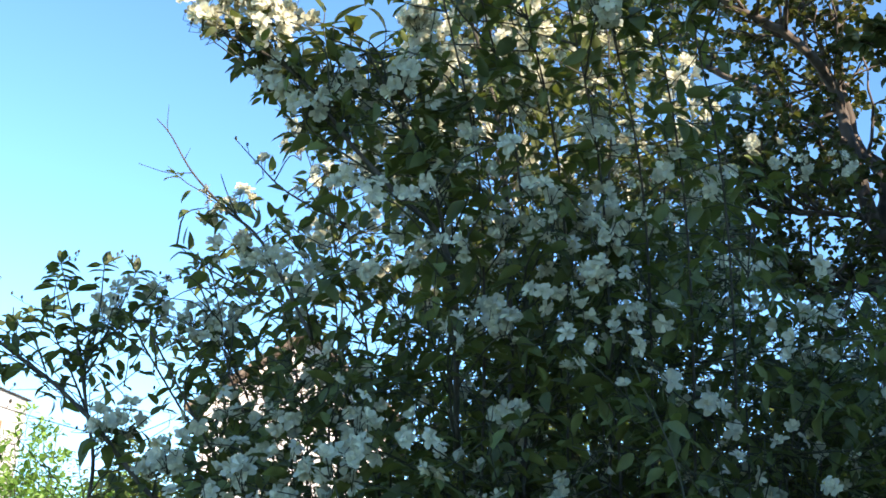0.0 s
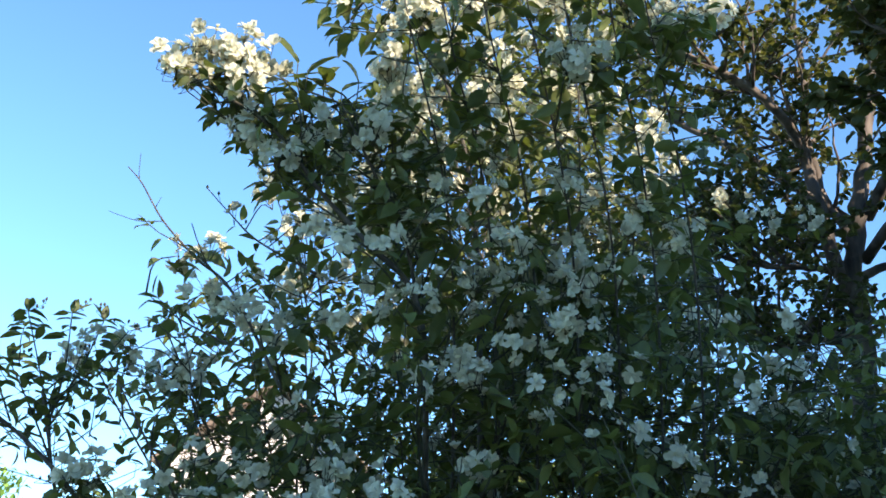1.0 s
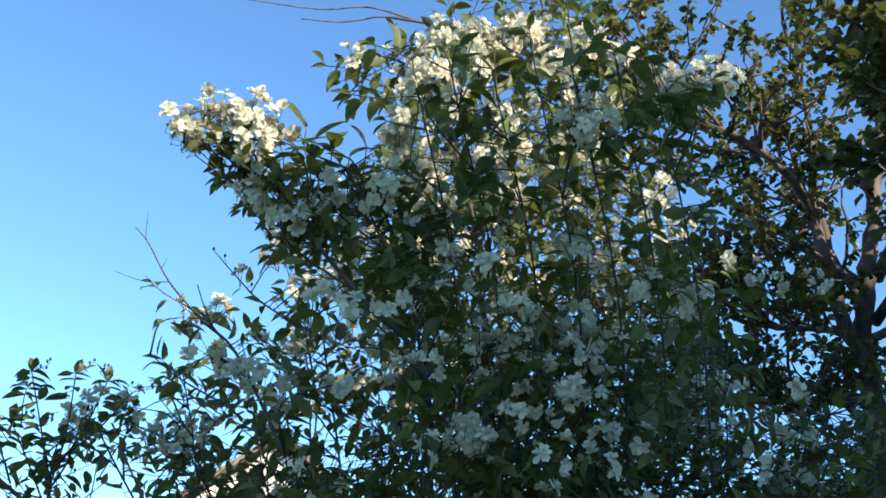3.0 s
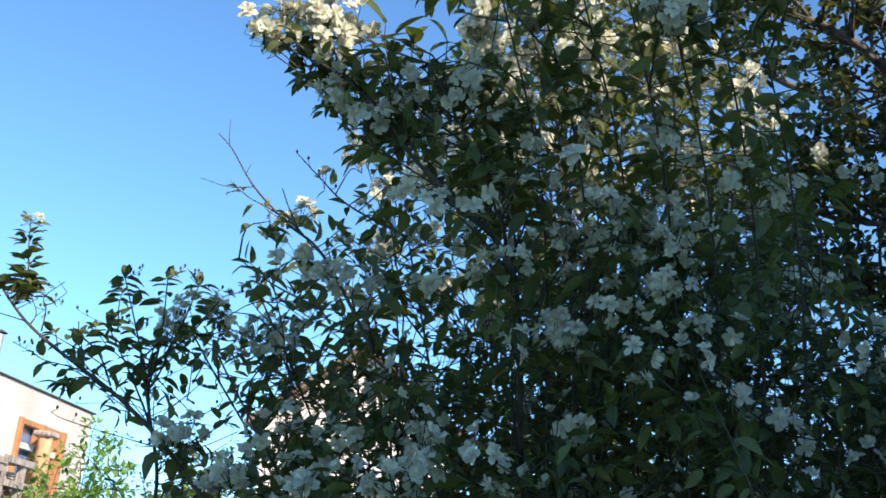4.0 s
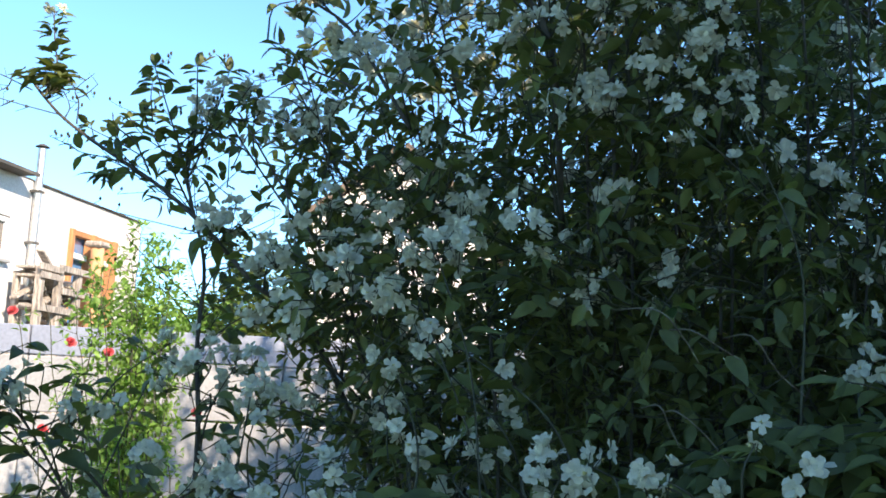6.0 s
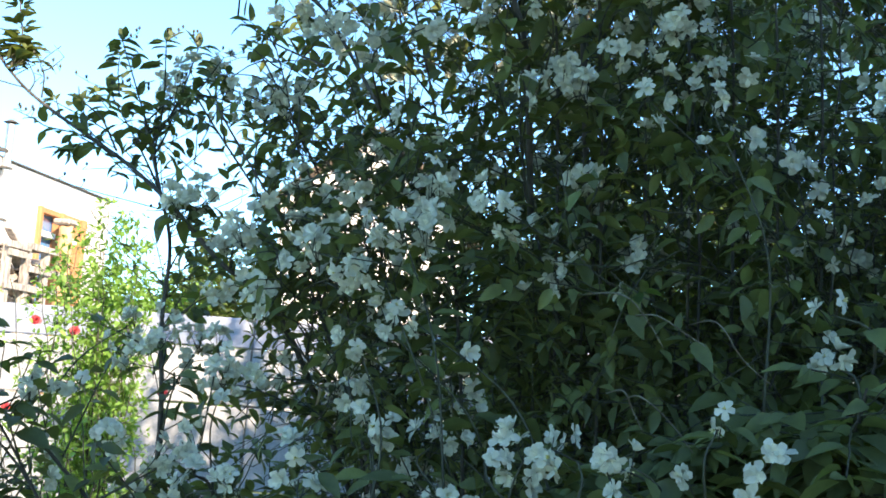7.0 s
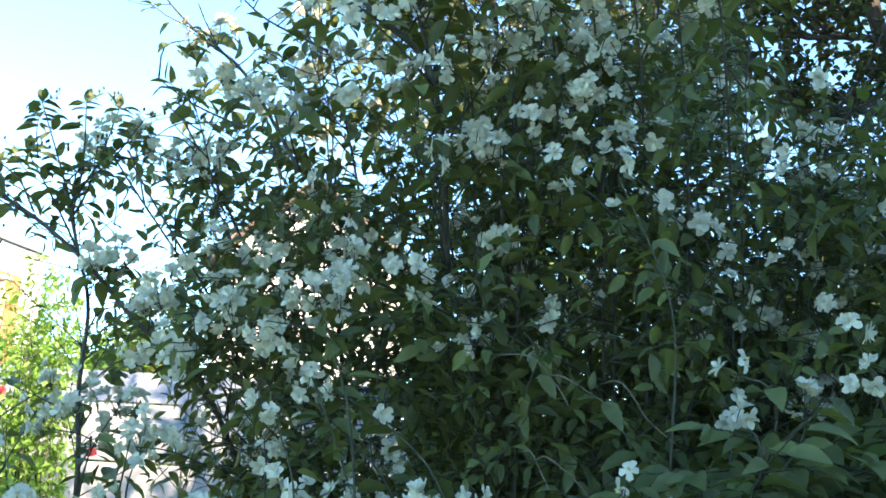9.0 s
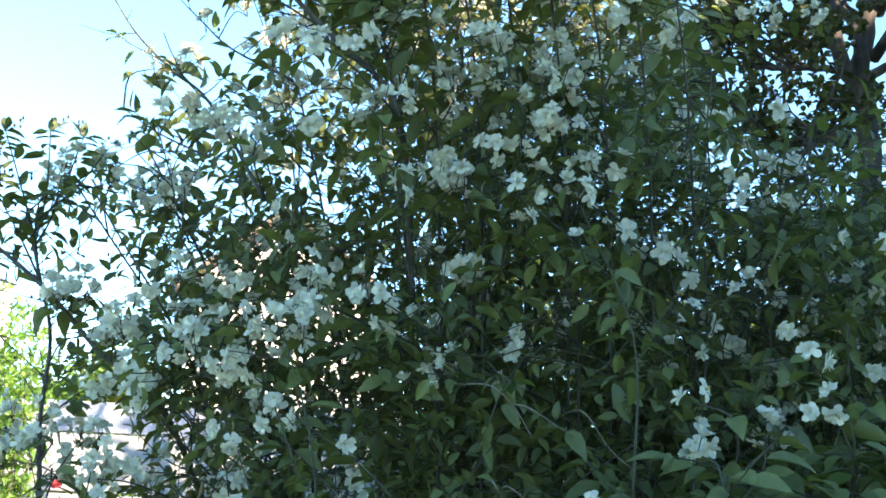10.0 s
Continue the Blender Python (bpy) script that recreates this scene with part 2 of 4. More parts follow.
def petal_ring(count, inner, outer, wide, lift, curl, start, r):
    verts, faces = [], []
    for k in range(count):
        a0 = start + 2 * math.pi * k / count + r.uniform(-0.22, 0.22)
        size = r.uniform(0.78, 1.12)
        tip = r.uniform(-0.12, 0.16)
        base = len(verts)
        for s, w in ((0.0, 0.25), (0.4, 0.85), (0.78, 1.0), (1.0, 0.55)):
            rad = inner + (outer * size - inner) * s
            z = lift * s - curl * s * s + tip * s
            for u in (-1, 0, 1):
                off = u * wide * w / 2
                rr = rad - (0.06 * outer if u and s == 1.0 else 0)
                cup = 0.10 * outer * (u * u) * w * (1 - 0.4 * s)
                verts.append((rr * math.cos(a0) - off * math.sin(a0), rr * math.sin(a0) + off * math.cos(a0), z + cup))
        for i in range(3):
            for j in range(2):
                q = base + 3 * i + j
                faces.append((q, q + 1, q + 4, q + 3))
    return verts, faces


def flower_shape(r, kind):
    """A mock orange flower, a little over one unit across, facing +z: open, half double, or cupped."""
    if kind == "open":
        rings = [petal_ring(5, 0.03, 0.58, 0.35, 0.10, 0.10, 0, r)]
    elif kind == "double":
        rings = [petal_ring(5, 0.03, 0.57, 0.38, 0.08, 0.10, 0, r), petal_ring(5, 0.03, 0.40, 0.28, 0.22, 0.06, 0.6, r), petal_ring(3, 0.02, 0.25, 0.22, 0.26, 0.0, 0.2, r)]
    else:
        rings = [petal_ring(5, 0.03, 0.44, 0.36, 0.34, 0.05, 0, r), petal_ring(4, 0.02, 0.28, 0.30, 0.34, 0.0, 0.5, r)]
    verts, faces = [], []
    for v, f in rings:
        faces += [tuple(i + len(verts) for i in g) for g in f]
        verts += [tuple(c + r.gauss(0, 0.022) for c in p) for p in v]
    return verts, faces


FLOWERS = [flower_shape(rng, k) for k in ("open", "double", "double", "cup", "double", "double", "double", "cup", "cup", "double")]


def stamen_shape(r):
    verts, faces = [], []
    for k in range(11):
        a, rad, h = r.uniform(0, 6.28), r.uniform(0.02, 0.10), r.uniform(0.14, 0.22)
        x, y, n = rad * math.cos(a), rad * math.sin(a), len(verts)
        verts += [(x * 0.3, y * 0.3, 0.0), (x + 0.022, y, h), (x - 0.011, y + 0.02, h), (x - 0.011, y - 0.02, h), (x, y, h + 0.03)]
        faces += [(n, n + 1, n + 2), (n, n + 2, n + 3), (n, n + 3, n + 1), (n + 4, n + 2, n + 1), (n + 4, n + 3, n + 2), (n + 4, n + 1, n + 3)]
    return verts, faces


STAMENS = stamen_shape(rng)


def facing(place, ahead, up, size, roll=0.0):
    """The pose of a leaf whose length runs along ahead and whose face looks to up."""
    y = Vector(ahead).normalized()
    z = Vector(up)
    z = z - y * z.dot(y)
    if z.length < 1e-4:
        z = y.orthogonal()
    z.normalize()
    x = y.cross(z)
    m = Matrix(((x.x, y.x, z.x, place[0]), (x.y, y.y, z.y, place[1]), (x.z, y.z, z.z, place[2]), (0, 0, 0, 1)))
    return m @ Matrix.Rotation(roll, 4, "Y") @ Matrix.Diagonal((size, size, size, 1))


# ---- ground ----
ground_bm = bmesh.new()
bmesh.ops.create_grid(ground_bm, x_segments=90, y_segments=90, size=1.0)
for v in ground_bm.verts:
    r = v.co.length
    v.co *= 6 + 600 * r ** 4
    near = math.exp(-(v.co.length / 40) ** 2)
    v.co.z = 0.05 * near * noise.noise(Vector((v.co.x * 0.5, v.co.y * 0.5, 0)))
ground_me = bpy.data.meshes.new("ground")
ground_bm.to_mesh(ground_me)
ground_bm.free()
ground_me.materials.append(SOIL)
tagged(new("ground", ground_me), "rough grass and bare soil of a garden", "ground", kind="structure")


# ---- house beside the garden ----
def pierced_wall(x0, x1, y0, y1, z0, z1, a0, a1, b0, b1):
    """A wall in one piece with one opening a0..a1, b0..b1 through it."""
    bm = bmesh.new()
    xs, zs = (x0, a0, a1, x1), (z0, b0, b1, z1)
    v = {(i, j, k): bm.verts.new((xs[i], (y0, y1)[j], zs[k])) for i in range(4) for j in range(2) for k in range(4)}
    for i in range(3):
        for k in range(3):
            if (i, k) != (1, 1):
                bm.faces.new((v[i, 0, k], v[i + 1, 0, k], v[i + 1, 0, k + 1], v[i, 0, k + 1]))
                bm.faces.new((v[i, 1, k], v[i, 1, k + 1], v[i + 1, 1, k + 1], v[i + 1, 1, k]))
    for k in range(3):
        for i, flip in ((0, 1), (3, 0)) + (((1, 0), (2, 1)) if k == 1 else ()):
            q = (v[i, 0, k], v[i, 1, k], v[i, 1, k + 1], v[i, 0, k + 1])
            bm.faces.new(q[::-1] if flip else q)
        for i, flip in ((0, 0), (3, 1)) + (((1, 1), (2, 0)) if k == 1 else ()):
            q = (v[k, 0, i], v[k, 1, i], v[k + 1, 1, i], v[k + 1, 0, i])
            bm.faces.new(q[::-1] if flip else q)
    bmesh.ops.recalc_face_normals(bm, faces=bm.faces)
    return bm


def house_left():
    house = thing("house", pose(-7.87, 13, -0.12, 0, 0, math.degrees(math.atan2(1, 0.133))), "sunlit plastered house with orange window frames beyond the fence", "house")
    # wall beyond the drainpipe, with an opening for the tall window
    s0, s1, top = 3.5, 7.35, 4.78
    w0, w1, z0, z1 = 4.80, 6.42, 2.45, 4.27
    part("wall", pierced_wall(s0, s1, 0.0, 0.35, 0, top, w0, w1, z0, z1), PLASTER, house, "cream plaster wall with patches")
    part("wall", boxed(s1 - 0.35, s1, 0.354, 5.696, 0, top), PLASTER, house)
    # near wall with its own small window
    a0, a1, b0, b1 = 2.48, 2.90, 3.48, 4.10
    part("wall", pierced_wall(-3.0, s0 - 0.003, -0.06, 0.35, 0, top, a0, a1, b0, b1), PLASTER_WHITE, house, "white plaster wall")
    part("wall", boxed(-3.0, -2.65, 0.354, 5.696, 0, top), PLASTER_WHITE, house)
    part("wall", boxed(-3.0, s1, 5.7, 6.0, 0, top), PLASTER, house)
    # roof: sheet with a deep eave over the white wall, a thin edge over the cream one
    bm = bmesh.new()
    box(bm, -3.2, s0 - 0.40, -0.38, 6.2, top + 0.004, top + 0.04, 0.006)
    box(bm, s0 - 0.396, s0, -0.055, 6.2, top + 0.004, top + 0.04, 0.006)
    part("roof", bm, ROOFING, house, "dark flat roof edge with an eave")
    bm = bmesh.new()
    box(bm, s0 + 0.004, s1 + 0.06, -0.04, 6.2, top + 0.004, top + 0.034, 0.006)
    part("roof", bm, ROOFING, house, "thin dark roof edge")
    bm = boxed(-3.2, s0 - 0.40, -0.405, -0.384, top - 0.012, top + 0.042, bevel=0.004)
    part("fascia", bm, ROOFING, house)
    # chimney block
    chimney = part("chimney", boxed(1.25, 2.2, 0.05, 0.95, top + 0.074, 5.62), PLASTER_WHITE, house, "plastered chimney with a grey side vent")
    part("cap", boxed(1.15, 2.3, -0.05, 1.05, 5.624, 5.74, bevel=0.015), TILES, chimney)
    part("vent", boxed(1.35, 2.05, 0.015, 0.047, 4.92, 5.5, bevel=0.005), ROOFING, chimney)
    # drainpipe that rises over the eave, with brackets
    bm = bmesh.new()
    bmesh.ops.create_cone(bm, cap_ends=True, segments=14, radius1=0.062, radius2=0.062, depth=5.1, matrix=Matrix.Translation((s0 - 0.02, -0.16, 2.75)))
    pipe = part("flue_pipe", bm, ZINC, house, "galvanised flue pipe clamped to the wall")
    for z in (2.9, 3.8, 4.6):
        part("bracket", boxed(s0 - 0.10, s0 + 0.06, -0.225, -0.064, z, z + 0.035), ROOFING, pipe)
    bm = bmesh.new()
    bmesh.ops.create_cone(bm, cap_ends=True, segments=14, radius1=0.115, radius2=0.03, depth=0.05, matrix=Matrix.Translation((s0 - 0.02, -0.16, 5.35)))
    part("rain_cap", bm, ROOFING, pipe)
    # small window
    small = part("window", boxed(a0 + 0.05, a1 - 0.05, -0.055, -0.03, b0 + 0.05, b1 - 0.05), PANE, house, "small window with a white frame")
    for d in ((a0, a0 + 0.07, b0, b1), (a1 - 0.07, a1, b0, b1), (a0 + 0.07, a1 - 0.07, b0, b0 + 0.07), (a0 + 0.07, a1 - 0.07, b1 - 0.07, b1)):
        part("frame", boxed(d[0], d[1], -0.10, 0.10, d[2], d[3], bevel=0.006), WHITE_PAINT, small)
    # dark strips round the frame stand in for its shadow line on the wall
    for d in ((a0 - 0.03, a0 - 0.003, b0 - 0.003, b1 + 0.03), (a1 + 0.003, a1 + 0.03, b0 - 0.003, b1 + 0.03), (a0 - 0.003, a1 + 0.003, b1 + 0.003, b1 + 0.03)):
        part("shadow_strip", boxed(d[0], d[1], -0.085, -0.063, d[2], d[3]), ROOFING, small, "dark strip standing in for the frame's shadow")
    part("sill", boxed(a0 - 0.06, a1 + 0.06, -0.16, -0.064, b0 - 0.05, b0 - 0.004, bevel=0.006), GREY_FRAME, small)
    # tall window: two leaves between orange posts, white transoms
    tall = part("window", boxed(w0 + 0.1, w1 - 0.1, 0.14, 0.16, z0 + 0.08, z1 - 0.08), SKY_GLASS, house, "tall window with orange wooden posts and sky reflections painted blue")
    for a, b in ((w0, w0 + 0.11), (5.53, 5.67), (w1 - 0.15, w1)):
        part("post", boxed(a, b, -0.06, 0.13, z0, z1, bevel=0.012), ORANGE_WOOD, tall, "orange wooden post")
    log = smooth_line([(5.27, -0.30, 0.0), (5.29, -0.29, 1.6), (5.31, -0.28, 3.0), (5.29, -0.27, 4.02)], 6)
    v, f = tube(log, [0.135 - 0.02 * i / len(log) + 0.006 * math.sin(i * 2.1) for i in range(len(log))], 14)
    pillar = part("pillar", mesh_of("pillar", v, f, PEELED_WOOD), PEELED_WOOD, house, "peeled orange log pillar before the window")
    part("cap", boxed(5.12, 5.50, -0.42, -0.10, 4.02, 4.12, bevel=0.03), GREY_WOOD, pillar, "pale weathered cap")
    part("head", boxed(w0 + 0.094, w1 - 0.124, 0.0, 0.13, z1 - 0.09, z1, bevel=0.01), ORANGE_WOOD, tall)
    for a, b in ((w0 + 0.094, 5.516), (5.704, w1 - 0.124)):
        part("transom", boxed(a, b, 0.03, 0.13, 3.80, 3.90, bevel=0.008), WHITE_PAINT, tall, "white transom")
        part("bottom_rail", boxed(a, b, 0.03, 0.13, z0, z0 + 0.12, bevel=0.008), ORANGE_WOOD, tall)
    return house


def timber_rack():
    """Weathered boards stacked on trestles against the wall."""
    rack = thing("timber_rack", pose(-7.87, 13, -0.10, 0, 0, math.degrees(math.atan2(1, 0.133))), "rack of weathered planks and posts standing against the house", "timber rack")
    r = random.Random(3)
    for s in (2.84, 3.36, 3.92):
        part("upright", boxed(s, s + 0.11, -0.75, -0.64, 0, 3.42 + r.uniform(-0.12, 0.05), bevel=0.008), GREY_WOOD, rack)
    for s in (2.9, 3.5, 4.15):
        part("upright", boxed(s, s + 0.09, -0.34, -0.25, 0, 3.30, bevel=0.008), GREY_WOOD, rack)
    for z, a, b in ((3.32, 2.75, 3.4), (3.36, 3.3, 4.2), (3.02, 3.4, 4.3), (2.72, 2.8, 4.3), (3.20, 2.8, 3.3)):
        part("rail", boxed(a, b, -0.79, -0.754, z, z + 0.10, bevel=0.006), GREY_WOOD, rack)
        part("rail", boxed(a + 0.05, b - 0.1, -0.64, -0.34, z + 0.02, z + 0.06, bevel=0.006), GREY_WOOD, rack)
    for k in range(16):
        bm = boxed(-0.62, 0.62, -0.07, 0.07, -0.018, 0.018, bevel=0.004)
        bmesh.ops.transform(bm, verts=bm.verts, matrix=pose(3.5 + r.uniform(-0.25, 0.25), -0.5 + r.uniform(-0.08, 0.08), 2.45 + 0.055 * k, r.uniform(-14, 14), r.uniform(-38, 38), r.uniform(-14, 14)))
        part("plank", bm, GREY_WOOD, rack)
    return rack


def house_far():
    """The gable of a house beyond the shrub."""
    house = thing("house", pose(-2.0, 20.5, 0), "pinkish plastered gable house beyond the garden", "house")
    bm = bmesh.new()
    front = [(-1.75, 0, 0), (1.75, 0, 0), (1.75, 0, 4.9), (0, 0, 6.3), (-1.75, 0, 4.9)]
    lower = [bm.verts.new(p) for p in front]
    upper = [bm.verts.new((x, 7.0, z)) for x, _, z in front]
    bm.faces.new(lower)
    bm.faces.new(upper[::-1])
    for i in range(5):
        j = (i + 1) % 5
        if i not in (2, 3):
            bm.faces.new((lower[j], lower[i], upper[i], upper[j]))
    part("wall", bm, PLASTER_PINK, house, "pinkish plaster wall")
    for side in (-1, 1):
        bm = boxed(-1.30, 1.30, -0.35, 7.2, 0, 0.10, bevel=0.01)
        bmesh.ops.transform(bm, verts=bm.verts, matrix=Matrix.Translation((side * 1.02, 0, 5.53)) @ Matrix.Rotation(side * math.atan2(1.4, 1.75), 4, "Y"))
        part("roof", bm, TILES, house, "brown roof slope")
    return house


def shade_house():
    """An unseen gabled house with a lean-to, added behind the camera to shade the shrub."""
    # roof outline set by where the shadow edge falls on shrub and tree
    line = [(1.4, 4.36), (2.8, 4.79), (7.0, 7.85), (11.2, 4.79)]
    bm = bmesh.new()
    outline = [(1.4, 0), (11.2, 0)] + line[::-1]
    front = [bm.verts.new((x, -1.35, z)) for x, z in outline]
    back = [bm.verts.new((x, -1.70, z)) for x, z in outline]
    bm.faces.new(front)
    bm.faces.new(back[::-1])
    for i in range(6):
        j = (i + 1) % 6
        bm.faces.new((front[j], front[i], back[i], back[j]))
    bmesh.ops.recalc_face_normals(bm, faces=bm.faces)
    me = bpy.data.meshes.new("shade_wall_south")
    bm.to_mesh(me)
    bm.free()
    me.materials.append(PLASTER)
    tagged(new("shade_wall_south", me), "unseen plain gable wall added behind the camera to shade the shrub", "wall", kind="structure")
    for name, (x0, z0), (x1, z1) in zip(("shade_roof_lean_to", "shade_roof_west", "shade_roof_east"), line, line[1:]):
        bm = bmesh.new()
        rim = [(x0, z0 + 0.004), (x1, z1 + 0.004), (x1, z1 + 0.14), (x0, z0 + 0.14)]
        near = [bm.verts.new((x, -1.25, z)) for x, z in rim]
        far = [bm.verts.new((x, -8.0, z)) for x, z in rim]
        bm.faces.new(near)
        bm.faces.new(far[::-1])
        for i in range(4):
            j = (i + 1) % 4
            bm.faces.new((near[j], near[i], far[i], far[j]))
        bmesh.ops.recalc_face_normals(bm, faces=bm.faces)
        me = bpy.data.meshes.new(name)
        bm.to_mesh(me)
        bm.free()
        me.materials.append(ROOFING)
        tagged(new(name, me), "unseen dark roof slope added behind the camera to shade the shrub", "roof", kind="structure")


house_left()
timber_rack()
house_far()
shade_house()


# ---- fence ----
def fence():
    f = thing("fence", pose(0, 9.0, 0, 0, 0, 1.5), "pale concrete panel fence with a blue-grey top board", "fence")
    r = random.Random(5)
    for k in range(-5, 6):
        x = 2.1 * k + 0.35
        part("post", boxed(x - 0.07, x + 0.07, 0.036, 0.17, 0, 1.98, bevel=0.012), CONCRETE, f)
        for z0, z1, mat in ((0.02, 0.66, CONCRETE), (0.675, 1.325, CONCRETE), (1.34, 1.79, CONCRETE), (1.80, 2.04, SLATE)):
            d = r.uniform(-0.008, 0.008)
            part("panel", boxed(x + 0.006, x + 2.094, -0.025 + d, 0.025 + d, z0, z1, bevel=0.008), mat, f)
    return f


fence()

# ---- plants ----
def clear_of(p, edge):
    """Whether p lies inside the crown's edge: edge gives the least x by height, for plants about 2.2 m off."""
    k = 2.2 / max(p[1], 0.8)
    x, z = p[0] * k, 1.57 + (p[2] - 1.57) * k
    for (z0, x0), (z1, x1) in zip(edge, edge[1:]):
        if z0 <= z < z1:
            return x > x0 + (x1 - x0) * (z - z0) / (z1 - z0)
    return z < edge[0][0] or x > edge[-1][1]


class Plant:
    def __init__(self, seed, leaf_forms):
        self.r = random.Random(seed)
        self.canes, self.leaves, self.flowers = [], [], []
        self.twigs, self.buds, self.heads, self.bold, self.sprigs = Soup(), Soup(), [], set(), []
        self.forms = leaf_forms
        self.used = {}

    def cane(self, knots, r0, r1, steps=6, wobble=0.0):
        line = smooth_line(knots, steps)
        if wobble:
            line = [p + Vector((self.r.gauss(0, wobble), self.r.gauss(0, wobble), 0)) * min(1, i / 4) for i, p in enumerate(line)]
        self.canes.append((line, r0, r1))
        return line

    def twig(self, line, r0, r1, sides=4):
        n = len(line) - 1
        self.twigs.add(*tube(line, [r0 + (r1 - r0) * i / n for i in range(n + 1)], sides))

    def leaf(self, place, ahead, up, size, bold=False):
        if bold:
            self.bold.add(len(self.leaves))
        self.leaves.append((facing(place, ahead, up, size, self.r.gauss(0, 0.28)), self.r.randrange(len(self.forms))))

    def leafy(self, line, size, spacing=0.034, begin=0.0, light=(0, -0.12, 1)):
        """Opposite pairs of leaves along a line, each pair turned a quarter against the last."""
        r, run, turn = self.r, 0.0, r_turn(self.r)
        total = sum((b - a).length for a, b in zip(line, line[1:]))
        done = 0.0
        for a, b in zip(line, line[1:]):
            step = (b - a).length
            axis = (b - a).normalized()
            run += step
            done += step
            if run < spacing or done < begin * total:
                continue
            run = 0.0
            turn += 1.57 + r.gauss(0, 0.25)
            u = axis.orthogonal().normalized()
            side = Matrix.Rotation(turn, 3, axis) @ u
            grow = 1.0 - 0.35 * max(0.0, done / total - 0.6)
            for s in (1, -1):
                if r.random() < 0.12:
                    continue
                ahead = axis * r.uniform(0.2, 0.7) + side * s + Vector((0, 0, r.uniform(-0.4, 0.1)))
                if size > 0.0575:        # large leaves hang
                    ahead.z = r.uniform(-0.4, 0.1)
                up = Vector(light) + Vector((r.gauss(0, 0.32), r.gauss(0, 0.32), r.gauss(0, 0.2)))
                self.leaf(b + ahead.normalized() * 0.01, ahead, up, size * grow * r.uniform(0.75, 1.2))

    def shoot(self, place, way, length, size, keep=None, light=(0, -0.12, 1), thick=0.0016):
        r, p, d = self.r, Vector(place), Vector(way).normalized()
        line = [p]
        n = max(4, int(length / 0.018))
        for _ in range(n):
            d = (d + Vector((r.gauss(0, 0.08), r.gauss(0, 0.08), r.gauss(0.018, 0.07)))).normalized()
            p = p + d * (length / n)
            if keep and not keep(p):
                break
            line.append(p)
        if len(line) < 3:
            return None
        self.twig(line, thick, 0.0011)
        self.leafy(line, size, light=light)
        end, ahead = line[-1], (line[-1] - line[-2]).normalized()
        side = ahead.orthogonal().normalized()
        for k in range(2):
            tip = ahead + side * (0.55 if k else -0.55)
            if size > 0.0575:
                tip.z = r.uniform(-0.5, 0.1)
            self.leaf(end, tip, Vector(light) + Vector((r.gauss(0, 0.4), r.gauss(0, 0.4), 0)), size * r.uniform(0.5, 0.8))
        return line

    def flower(self, place, way, size):
        z = Vector(way).normalized()
        x = z.orthogonal().normalized()
        y = z.cross(x)
        m = Matrix(((x.x, y.x, z.x, place[0]), (x.y, y.y, z.y, place[1]), (x.z, y.z, z.z, place[2]), (0, 0, 0, 1)))
        m = m @ Matrix.Rotation(self.r.uniform(0, 6.28), 4, "Z") @ Matrix.Diagonal((size, size, size, 1))
        self.flowers.append((m, self.r.randrange(len(FLOWERS))))

    def cluster(self, c, count, size=0.037, spread=0.035, clear=True):
        """A raceme: flowers round its head, a few leaves under it."""
        r, c = self.r, Vector(c)
        if clear:
            self.heads.append(c)
        for _ in range(count):
            off = Vector((r.gauss(0, 1), r.gauss(0, 0.7), r.gauss(0, 1))).normalized() * spread * r.uniform(0.4, 1.25)
            way = off.normalized() * 0.9 + Vector((r.gauss(0, 0.55), -0.6, 0.15 + r.gauss(0, 0.5)))
            self.flower(c + off, way, size * r.uniform(0.82, 1.12))
            self.twig([c - Vector((0, 0, 0.03)), c + off * 0.6 - Vector((0, 0, 0.008)), c + off], 0.0009, 0.0008, 3)

    def spray(self, c, count, size=0.06):
        """A flowering twig that leaves the nearest cane below and ends in a cluster at c."""
        r, c = self.r, Vector(c)
        best, least = None, 1e9
        for line, _, _ in self.canes:
            for p in line:
                d = c - p
                cost = d.length + (0.0 if d.z > 0.06 else 0.5 + abs(d.z)) + (0.25 if d.length < 0.10 else 0) + 0.15 * self.used.get(tuple(p), 0)
                if cost < least:
                    best, least = p, cost
        d = c - best
        for line, _, _ in self.canes:
            for p in line:
                if (p - best).length < 0.07:
                    self.used[tuple(p)] = self.used.get(tuple(p), 0) + 1
        if d.length > 0.75:
            best = c - Vector((r.uniform(-0.1, 0.1), -0.25, 0.35))
            d = c - best
        bow = Vector((r.gauss(0, 0.16), r.gauss(0, 0.16) - 0.1, 0.0)) * min(d.length, 0.18) + Vector((0, 0, min(0.05 - 0.08 * d.length, 0.08 * d.length)))
        line = smooth_line([best, best + d * 0.5 + bow, c - Vector((0, 0, 0.012))], max(3, int(d.length / 0.06)))
        self.sprigs.append(line)
        self.leafy(line, size, begin=0.35)
        self.cluster(c, count)
        for k in range(r.choice((2, 3, 4))):
            a = r.uniform(0, 6.28)
            ahead = Vector((math.cos(a), math.sin(a) * 0.7, r.uniform(-0.3, 0.25)))
            self.leaf(c - Vector((0, -0.01, 0.025)), ahead, (r.gauss(0, 0.3), -0.3, 1), size * r.uniform(0.7, 1.1))

    def pods(self, line, every=2):
        """Small seed pods, each on a stalk of its own from a point of the line."""
        for p in line[::every]:
            o = p + Vector((self.r.gauss(0, 0.010), self.r.gauss(0, 0.010), self.r.uniform(0.002, 0.014)))
            self.twig([p, o], 0.0008, 0.0006, 3)
